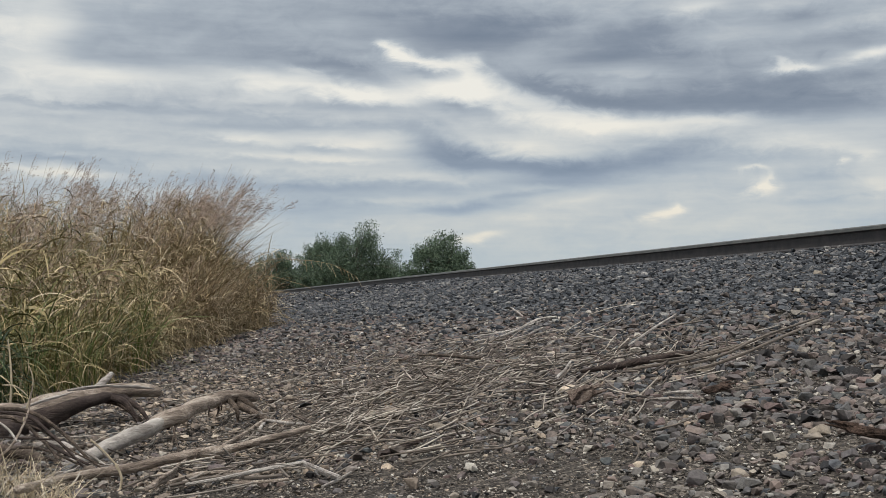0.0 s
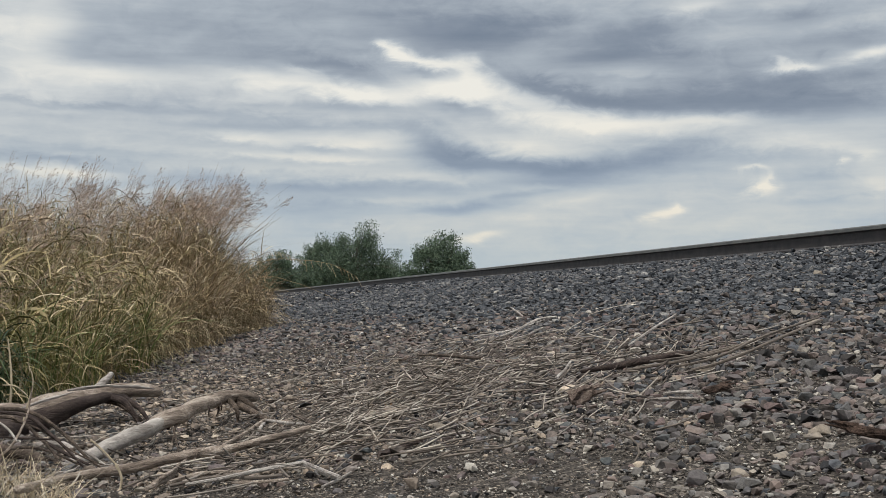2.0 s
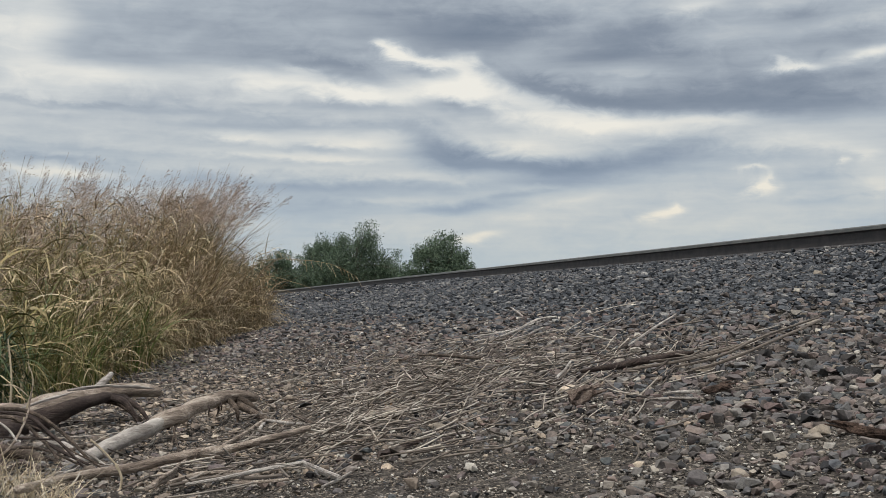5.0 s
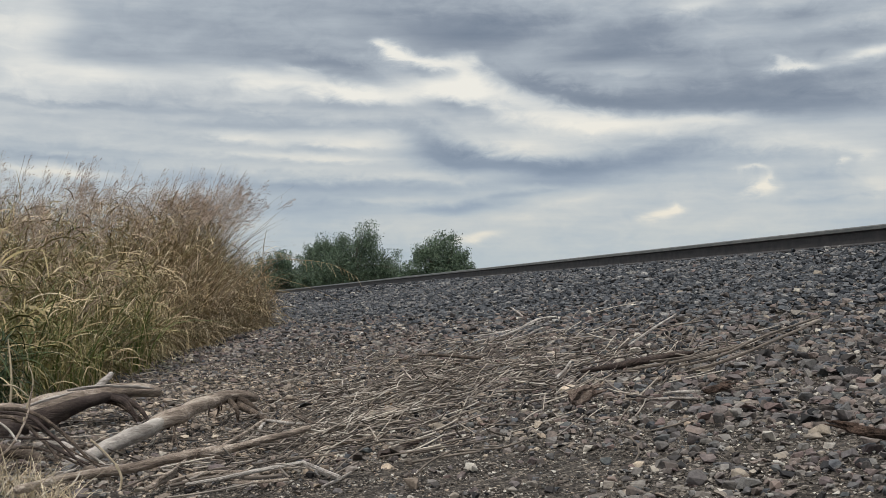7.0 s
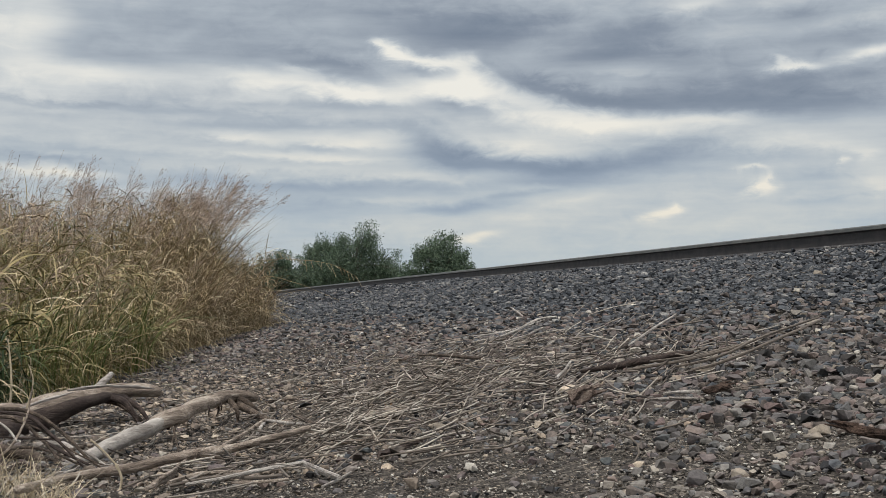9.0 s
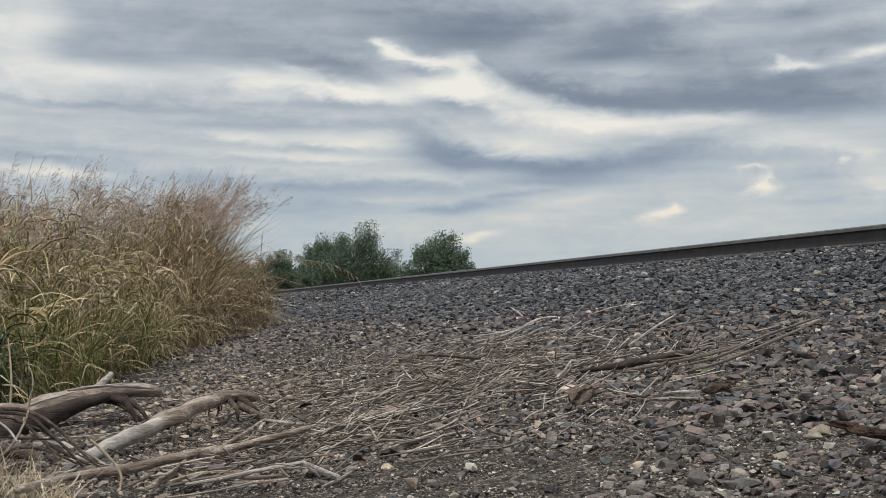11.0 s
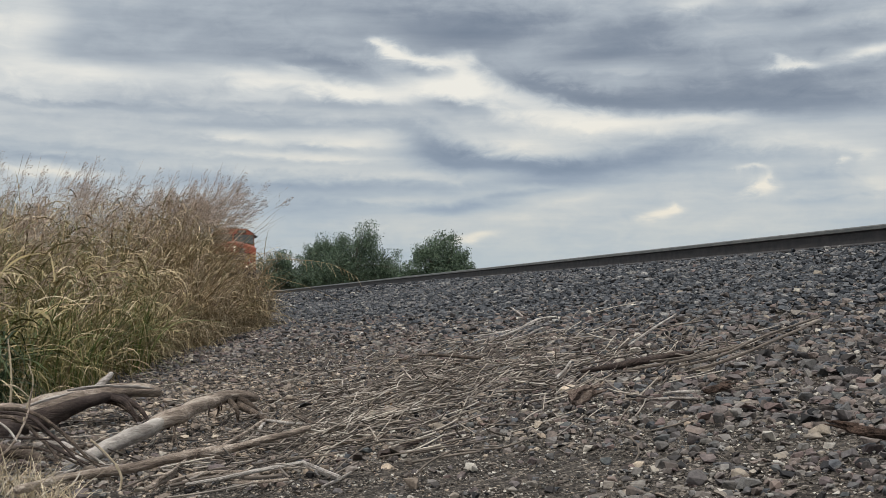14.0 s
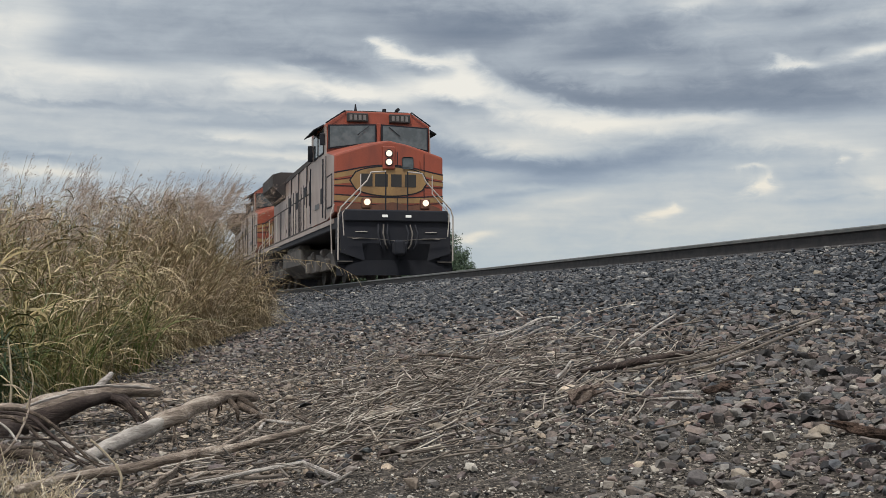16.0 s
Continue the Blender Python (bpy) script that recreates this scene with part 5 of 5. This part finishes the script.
def locomotive():
    loco = new("locomotive")
    W = 1.53
    # nose: front face arched at the top, roof of the nose rising to the windscreen
    bm = bmesh.new()
    fx = (-W, -1.05, -0.5, 0.0, 0.5, 1.05, W)
    front = [bm.verts.new((x, 0.0, z)) for x, z in zip(fx, (3.47, 3.63, 3.80, 3.90, 3.80, 3.63, 3.47))]
    back = [bm.verts.new((x, 1.5, z)) for x, z in zip(fx, (3.72, 3.86, 4.0, 4.08, 4.0, 3.86, 3.72))]
    f_low = [bm.verts.new((x, 0.0, 1.88)) for x in fx]
    b_low = [bm.verts.new((x, 1.5, 1.72)) for x in fx]
    for i in range(6):
        bm.faces.new((front[i], front[i + 1], back[i + 1], back[i]))
        bm.faces.new((f_low[i], f_low[i + 1], front[i + 1], front[i]))
        bm.faces.new((b_low[i + 1], b_low[i], back[i], back[i + 1]))
        bm.faces.new((f_low[i + 1], f_low[i], b_low[i], b_low[i + 1]))
    bm.faces.new((f_low[0], front[0], back[0], b_low[0]))
    bm.faces.new((front[6], f_low[6], b_low[6], back[6]))
    bmesh.ops.recalc_face_normals(bm, faces=bm.faces)
    bmesh.ops.bevel(bm, geom=[e for e in bm.edges if e.calc_face_angle(0) > 0.9], offset=0.05, segments=2, affect="EDGES", profile=0.6)
    nose = part("nose", bm, m_orange, loco, "orange nose with yellow and dark stripes")
    # sides of nose and cab, with the sky's glare put into their pale colour
    for s in (-1, 1):
        bm = prism(bmesh.new(), [(0.06, 1.9), (0.06, 3.44), (1.5, 3.68), (1.5, 1.74)], s * (W + 0.004), s * (W - 0.02), "x")
        part("nose_side", bm, m_cream, nose)
        for y0, y1, z0, z1 in ((0.33, 0.36, 2.08, 2.97), (1.24, 1.27, 2.08, 2.97), (0.33, 1.27, 2.06, 2.09), (0.33, 1.27, 2.96, 2.99), (1.46, 1.49, 1.8, 3.6)):
            part("hatch_seam", boxed((s * (W + 0.01) - 0.014, y0, z0), (s * (W + 0.01) + 0.014, y1, z1)), m_black, nose)
        for y in (1.75, 4.35):
            part("grab_rail", rod(bmesh.new(), [(s * (W + 0.06), y, 1.85), (s * (W + 0.06), y, 3.55)], [0.022, 0.022], 6), m_black, nose)
        part("side_louvre", boxed((s * (W + 0.01) - 0.012, 2.1, 2.3), (s * (W + 0.01) + 0.012, 2.5, 2.75), 0.004), m_black, nose)
        part("side_marking", boxed((s * (W + 0.01) - 0.008, 2.8, 2.2), (s * (W + 0.01) + 0.008, 3.7, 2.36)), m_board, nose)
        part("nose_hatch", boxed((s * (W + 0.012) - 0.01, 0.35, 2.1), (s * (W + 0.012) + 0.01, 1.25, 2.95), 0.006), m_cream, nose)
    # stripes and emblem on the nose front
    part("dark_line", plate(bmesh.new(), arc_band(3.0, 3.24, 0.035), 0.0, 0.006), m_black, nose)
    part("yellow_stripe", plate(bmesh.new(), arc_band(2.955, 3.19, 0.13), 0.0, 0.005), m_yellow_paint, nose)
    part("dark_line", plate(bmesh.new(), arc_band(2.79, 2.98, 0.02), 0.0, 0.006), m_black, nose)
    part("yellow_stripe", plate(bmesh.new(), arc_band(2.76, 2.9, 0.1), 0.0, 0.005), m_yellow_paint, nose)
    part("dark_line", plate(bmesh.new(), arc_band(2.64, 2.62, 0.03), 0.0, 0.006), m_black, nose)
    part("dark_line", plate(bmesh.new(), arc_band(2.4, 2.34, 0.03), 0.0, 0.006), m_black, nose)
    part("yellow_stripe", plate(bmesh.new(), arc_band(2.36, 2.3, 0.14), 0.0, 0.005), m_yellow_paint, nose)
    part("dark_line", plate(bmesh.new(), arc_band(2.2, 2.12, 0.025), 0.0, 0.006), m_black, nose)
    def lens(w, up, down, mid, n=14):
        a = [(-w + 2 * w * i / n, mid + up * (1 - (2 * i / n - 1) ** 2) ** 0.42) for i in range(n + 1)]
        b = [(w - 2 * w * i / n, mid - down * (1 - (2 * i / n - 1) ** 2) ** 0.42) for i in range(1, n)]
        return a + b
    part("emblem_rim", plate(bmesh.new(), lens(1.12, 0.42, 0.44, 2.78), 0.0, 0.010), m_black, nose)
    part("emblem", plate(bmesh.new(), lens(1.08, 0.385, 0.405, 2.78), 0.0, 0.014), m_yellow_paint, nose)
    part("emblem_bar", boxed((-0.16, -0.016, 2.38), (0.16, 0.0, 3.22), 0.006), m_yellow_paint, nose)
    for x, w in ((-0.64, 0.17), (-0.22, 0.18), (0.2, 0.15), (0.6, 0.16)):
        part("emblem_block", plate(bmesh.new(), [(x - w, 2.62), (x - w, 2.97), (x + w, 2.97), (x + w, 2.62)], 0.0, 0.020), m_board, nose)
    part("road_grime", plate(bmesh.new(), [(-1.45, 1.9), (-1.45, 2.06), (-0.9, 2.16), (-0.5, 2.08), (0.1, 2.2), (0.6, 2.1), (1.1, 2.17), (1.45, 2.04), (1.45, 1.9)], 0.0, 0.008), m_grimy, nose)
    # headlight pair, nose door with its window
    hl = part("headlight_housing", boxed((-0.19, -0.07, 3.1), (0.15, 0.02, 3.74), 0.03, 2), m_orange, nose)
    for z in (3.30, 3.54):
        part("headlight_bezel", disc(bmesh.new(), (-0.02, -0.075, z), 0.115, 0.03), m_black, hl)
        part("headlight", disc(bmesh.new(), (-0.02, -0.088, z), 0.085, 0.02), m_lamp, hl)
    part("door_window", boxed((0.36, -0.012, 3.12), (0.68, 0.0, 3.46), 0.05, 3), m_glass, nose)
    door = part("door_seam", plate(bmesh.new(), [(0.22, 1.95), (0.24, 1.95), (0.24, 3.6), (0.22, 3.6)], 0.0, 0.012), m_black, nose)
    part("door_seam", plate(bmesh.new(), [(0.98, 1.95), (1.0, 1.95), (1.0, 3.55), (0.98, 3.55)], 0.0, 0.012), m_black, nose)
    part("grab_iron", rod(bmesh.new(), [(0.86, -0.06, 3.1), (0.86, -0.06, 3.35)], [0.015, 0.015], 6), m_orange, nose)
    # cab
    def cab_outline(k=1.0):
        return [(-W, 1.75), (-W, 4.58), (-0.97, 4.95), (0.97, 4.95), (W, 4.58), (W, 1.75)]
    bm = prism(bmesh.new(), cab_outline(), 1.5, 4.6)
    for v in bm.verts:
        if v.co.y < 2 and v.co.z > 4:
            v.co.y += 0.12
    bmesh.ops.bevel(bm, geom=[e for e in bm.edges if e.calc_face_angle(0) > 0.4], offset=0.04, segments=2, affect="EDGES", profile=0.6)
    cab = part("cab", bm, m_orange, loco)
    for s in (-1, 1):
        part("cab_side", prism(bmesh.new(), [(1.5, 1.76), (1.5, 3.7), (1.62, 4.5), (4.55, 4.5), (4.55, 1.76)], s * (W + 0.004), s * (W - 0.02), "x"), m_cream, cab)
        wf = part("windscreen_frame", plate(bmesh.new(), [(s * 0.07, 4.02), (s * 0.07, 4.58), (s * 1.47, 4.52), (s * 1.47, 3.82)], 1.56, 0.03), m_black, cab)
        part("windscreen", plate(bmesh.new(), [(s * 0.12, 4.06), (s * 0.12, 4.535), (s * 1.42, 4.48), (s * 1.42, 3.87)], 1.555, 0.035), m_glass, wf)
        part("wiper", rod(bmesh.new(), [(s * 0.3, 1.5, 4.5), (s * 0.62, 1.49, 4.25)], [0.012, 0.012], 5), m_black, wf)
        nb = part("number_board", boxed((s * 0.62 - 0.31, 1.5, 4.63), (s * 0.62 + 0.31, 1.7, 4.88), 0.02), m_board, cab, "dark number board with pale bars")
        for k in range(4):
            x = s * 0.62 - 0.2 + k * 0.133
            part("number_bar", boxed((x - 0.04, 1.49, 4.68), (x + 0.04, 1.505, 4.83)), m_digit, nb)
        # side windows, sun visor, mirror
        for y0, y1 in ((2.0, 2.85), (3.1, 3.95)):
            fr = part("window_frame", boxed((s * (W + 0.01) - 0.012, y0 - 0.05, 3.72), (s * (W + 0.01) + 0.012, y1 + 0.05, 4.45), 0.01), m_black, cab)
            part("window_pane", boxed((s * (W + 0.024) - 0.004, y0, 3.77), (s * (W + 0.024) + 0.004, y1, 4.4)), m_glass, fr)
        bm = bmesh.new()
        prism(bm, [(s * W, 4.55), (s * (W + 0.3), 4.40), (s * (W + 0.3), 4.43), (s * W, 4.6)], 2.0, 4.1)
        part("sun_visor", bm, m_black, cab)
        part("mirror", boxed((s * (W + 0.1) - 0.05, 4.3, 3.75), (s * (W + 0.1) + 0.14, 4.36, 4.25), 0.015), m_black, cab)
        if s < 0:
            part("mirror", boxed((s * (W + 0.12) - 0.03, 1.75, 3.95), (s * (W + 0.12) + 0.12, 1.8, 4.3), 0.015), m_black, cab)
    for s in (-1, 1):
        part("roof_gutter", rod(bmesh.new(), [(s * (W + 0.01), 1.55, 4.57), (s * 0.98, 1.57, 4.95), (s * 0.98, 4.5, 4.96)], [0.022, 0.022, 0.02], 6), m_black, cab)
    part("windscreen_post", boxed((-0.05, 1.5, 4.05), (0.05, 1.58, 4.6), 0.015), m_orange, cab)
    part("cab_roof", prism(bmesh.new(), [(-0.99, 4.955), (-0.9, 4.985), (0.9, 4.985), (0.99, 4.955)], 1.75, 4.5), m_roof, cab)
    part("air_conditioner", boxed((-0.45, 2.4, 4.98), (0.5, 3.6, 5.1), 0.04, 2), m_roof, cab)
    horn = part("horn", disc(bmesh.new(), (0.62, 1.9, 5.06), 0.05, 0.3, "y", 12), m_black, cab)
    part("antenna", rod(bmesh.new(), [(-0.62, 1.9, 4.95), (-0.62, 1.9, 5.2)], [0.05, 0.02], 8), m_black, cab)
    part("beacon", disc(bmesh.new(), (0.25, 2.0, 5.04), 0.06, 0.12, "z", 12), m_black, cab)
    # long hood with doors and radiator wings
    hood = part("long_hood", prism(bmesh.new(), [(-1.0, 1.75), (-1.0, 4.35), (-0.75, 4.55), (0.75, 4.55), (1.0, 4.35), (1.0, 1.75)], 4.6, 20.4), m_cream, loco, "grimy long hood with many doors, coloured pale for sky glare")
    for s in (-1, 1):
        for k in range(14):
            y = 5.0 + k * 0.75
            part("hood_door", boxed((s * 1.012 - 0.012, y, 1.95), (s * 1.012 + 0.012, y + 0.68, 3.6 if k % 3 else 4.2), 0.006), m_cream, hood)
            part("door_gap", boxed((s * 1.03 - 0.012, y - 0.06, 1.95), (s * 1.03 + 0.012, y - 0.012, 3.6 if k % 3 else 4.2)), m_black, hood)
            for z in (2.2, 3.2):
                part("door_latch", boxed((s * 1.03 - 0.015, y + 0.56, z), (s * 1.03 + 0.015, y + 0.62, z + 0.14), 0.004), m_under, hood)
            if k % 3 == 0:
                part("hood_louvre", boxed((s * 1.03 - 0.01, y + 0.1, 2.9), (s * 1.03 + 0.01, y + 0.58, 3.5), 0.004), m_black, hood)
    part("radiator_wing", prism(bmesh.new(), [(-W, 4.12), (-W, 4.58), (-1.2, 4.68), (1.2, 4.68), (W, 4.58), (W, 4.12), (1.0, 3.6), (-1.0, 3.6)], 16.0, 20.0), m_roof, hood)
    part("exhaust_stack", boxed((-0.3, 9.0, 4.5), (0.3, 10.0, 4.72), 0.03), m_roof, hood)
    part("dynamic_brake_box", boxed((-1.12, 5.0, 3.9), (1.12, 7.4, 4.62), 0.06), m_cream, hood)
    part("hood_roof", boxed((-0.78, 4.65, 4.54), (0.78, 15.4, 4.6), 0.02), m_roof, hood)
    for s in (-1, 1):
        part("roof_edge", boxed((s * 1.0 - 0.03, 4.65, 4.2), (s * 1.0 + 0.03, 16.0, 4.38), 0.01), m_roof, hood)
        part("walkway_edge", boxed((s * 1.36 - 0.16, 4.7, 1.74), (s * 1.36 + 0.16, 20.3, 1.79), 0.008), m_under, hood)
    # frame, walkways, steps, tank
    frame_part = part("underframe", boxed((-1.5, -0.9, 1.42), (1.5, 21.0, 1.74), 0.03), m_black, loco)
    for s in (-1, 1):
        part("sill_stripe", boxed((s * 1.51 - 0.01, 0.2, 1.6), (s * 1.51 + 0.01, 20.5, 1.73)), m_cream, frame_part)
        part("air_reservoir", disc(bmesh.new(), (s * 1.2, 10.2, 1.25), 0.2, 3.4, "y", 14), m_under, frame_part)
        part("battery_box", boxed((s * 1.3 - 0.18, 4.7, 1.75), (s * 1.3 + 0.2, 6.4, 2.5), 0.03), m_cream, frame_part)
    part("fuel_tank", prism(bmesh.new(), [(-1.45, 1.2), (1.45, 1.2), (1.45, 0.7), (1.0, 0.32), (-1.0, 0.32), (-1.45, 0.7)], 7.6, 12.8), m_under, loco)
    # walkway handrails
    for s in (-1, 1):
        rail_part = part("side_handrail", rod(bmesh.new(), [(s * 1.5, 4.7, 2.85), (s * 1.5, 20.3, 2.85)], [0.02, 0.02], 6), m_black, loco)
        for k in range(12):
            y = 4.8 + k * 1.4
            part("handrail_post", rod(bmesh.new(), [(s * 1.5, y, 1.74), (s * 1.5, y, 2.85)], [0.018, 0.018], 6), m_rail_paint if k % 2 else m_black, rail_part)
    # front platform, pilot and plough
    part("anticlimber", boxed((-1.42, -1.05, 1.58), (1.42, 0.02, 1.9), 0.04, 2), m_black, loco)
    pilot = part("pilot", prism(bmesh.new(), [(-1.5, 0.75), (-1.5, 1.6), (1.5, 1.6), (1.5, 0.75), (0.9, 0.55), (-0.9, 0.55)], -0.98, -0.85), m_black, loco)
    bm = bmesh.new()
    ring = []
    for x, y in ((-1.6, -0.75), (-0.8, -1.05), (0.0, -1.3), (0.8, -1.05), (1.6, -0.75)):
        ring.append([bm.verts.new((x, y - 0.12, 0.14)), bm.verts.new((x, y + 0.05, 0.55)), bm.verts.new((x, y + 0.02, 1.0))])
    for a, b in zip(ring, ring[1:]):
        bm.faces.new((a[0], b[0], b[1], a[1]))
        bm.faces.new((a[1], b[1], b[2], a[2]))
    bmesh.ops.solidify(bm, geom=bm.faces, thickness=0.04)
    part("snow_plough", bm, m_black, pilot, "black dusty snow plough")
    cp = part("coupler", boxed((-0.16, -1.65, 0.7), (0.16, -0.95, 1.02), 0.06, 2), m_black, pilot)
    part("coupler_knuckle", boxed((-0.2, -1.8, 0.66), (0.08, -1.55, 1.06), 0.06, 2), m_black, cp)
    part("uncoupling_lever", rod(bmesh.new(), [(-1.35, -1.08, 1.15), (-0.4, -1.1, 1.1), (0, -1.2, 1.05), (0.4, -1.1, 1.1), (1.35, -1.08, 1.15)], [0.014] * 5, 6), m_under, pilot)
    for s in (-1, 1):
        for k, x in enumerate((0.25, 0.36, 0.5)):
            part("air_hose", rod(bmesh.new(), [(s * x, -1.05, 1.5), (s * (x + 0.04), -1.2, 1.25), (s * (x - 0.02), -1.25, 0.95), (s * (x - 0.08), -1.2, 0.85)], [0.022] * 4, 7), m_under if k == 1 else m_black, pilot)
        st = part("step_well", boxed((s * 1.3 - 0.24, -0.84, 0.45), (s * 1.3 + 0.24, -0.3, 1.6), 0.02), m_black, pilot)
        for z in (0.5, 0.82, 1.14):
            part("step_tread", boxed((s * 1.36 - 0.2, -0.92, z), (s * 1.36 + 0.2, -0.45, z + 0.035)), m_under, st)
        for z, w in ((1.3, 0.16), (1.12, 0.24)):
            part("reflective_edge", boxed((s * 0.95 - w, -1.0, z), (s * 0.95 + w, -0.985, z + 0.02)), m_rail_paint, pilot)
        dl = part("ditch_light_box", boxed((s * 0.8 - 0.125, -1.02, 1.93), (s * 0.8 + 0.125, -0.8, 2.22), 0.03), m_grimy, loco)
        part("ditch_light", disc(bmesh.new(), (s * 0.8, -1.03, 2.1), 0.085, 0.03), m_lamp, dl)
        part("step_light", boxed((s * 0.32 - 0.08, -1.07, 1.7), (s * 0.32 + 0.08, -1.05, 1.77), 0.01), m_small_lamp, pilot)
        hr = part("front_handrail", rod(bmesh.new(), [(s * 1.57, -0.95, 0.55), (s * 1.57, -0.98, 1.75), (s * 1.5, -1.0, 1.95), (s * 0.8, -1.03, 2.68), (s * 0.7, -1.03, 2.9), (s * 0.3, -1.03, 2.93)],
                                        [0.02] * 6, 7), m_rail_paint, loco)
        part("handrail_brace", rod(bmesh.new(), [(s * 1.42, -0.98, 1.2), (s * 1.46, -1.0, 1.8), (s * 0.98, -1.03, 2.35), (s * 0.98, -1.03, 2.85)], [0.017] * 4, 7), m_rail_paint, hr)
        part("handrail_post", rod(bmesh.new(), [(s * 0.3, -1.03, 1.85), (s * 0.3, -1.03, 2.93)], [0.02] * 2, 7), m_black, hr)
        part("side_grab_rail", rod(bmesh.new(), [(s * 1.62, -0.2, 0.75), (s * 1.66, -0.2, 1.8), (s * 1.56, -0.2, 2.1)], [0.018] * 3, 6), m_rail_paint, loco)
        # trucks
        for y0 in (2.6, 14.2):
            tr = part("truck_frame", prism(bmesh.new(), [(y0 - 1.0, 0.5), (y0 - 0.6, 0.95), (y0 + 1.2, 0.8), (y0 + 2.9, 0.95), (y0 + 4.8, 0.95), (y0 + 5.2, 0.5), (y0 + 4.2, 0.38), (y0, 0.38)],
                                           s * 1.08, s * 1.26, "x"), m_under, loco)
            for k in range(3):
                yy = y0 + 0.0 + k * 2.05
                part("journal_box", boxed((s * 1.3 - 0.1, yy - 0.22, 0.35), (s * 1.3 + 0.06, yy + 0.22, 0.72), 0.04), m_under, tr)
                part("brake_cylinder", disc(bmesh.new(), (s * 1.25, yy + 1.0, 0.92), 0.13, 0.34, "y", 12), m_under, tr)
                part("spring", disc(bmesh.new(), (s * 1.2, yy + 0.45, 0.62), 0.1, 0.4, "z", 10), m_under, tr)
    for y0 in (2.6, 14.2):
        for k in range(3):
            wheelset(loco, y0 + k * 2.05)
    return tagged(loco, "orange diesel freight locomotive with lit headlights and grimy sides coloured pale for sky glare", "locomotive", "locomotives of the train")


lead = locomotive()
second = copy_thing(lead, pose(0, 0, 0))
second["label"] = "second orange diesel locomotive coupled behind the leading one"
TRAIN_X, SPEED, NOSE_END = MID_X + 0.05, 28.0, 33.3


# ---- what moves ----
def motions():
    drift = Vector((math.sin(radians(33)), math.cos(radians(33)), 0.06)) * -52.0
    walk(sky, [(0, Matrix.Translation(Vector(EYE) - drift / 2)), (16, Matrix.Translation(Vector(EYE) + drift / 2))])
    for ob, x, y, seed in tufts:
        rng = random.Random(seed)
        ph, sp = rng.uniform(0, 0.9), rng.uniform(4.6, 5.8)
        rows = []
        for i in range(65):
            t = i * 0.25
            gust = 0.6 + 0.4 * math.sin(t * 0.9 - y * 0.35) * math.sin(t * 0.37 + 1.0)
            a = gust * (0.6 + 2.8 * math.sin(sp * t - 0.5 * x - 0.3 * y + ph))
            b = gust * 1.2 * math.sin(3.7 * t + ph * 5)
            rows.append((t, pose(x, y, height(x, y), b, a, 0)))
        walk(ob, rows)
    for unit, back in ((lead, 0.0), (second, 22.3)):
        def at(t):
            return pose(TRAIN_X, NOSE_END + back + SPEED * (16 - t), RAIL_TOP)
        walk(unit, [(0, at(0)), (8, at(8)), (16, at(16))])
        for w in [o for o in unit.children if o.name.startswith("wheelset")]:
            place = w.location.copy()
            walk(w, [(i / FPS, pose(*place, min(math.degrees(SPEED / 0.53 / FPS), 88.0) * i, 0, 0)) for i in range(16 * FPS + 1)])


motions()
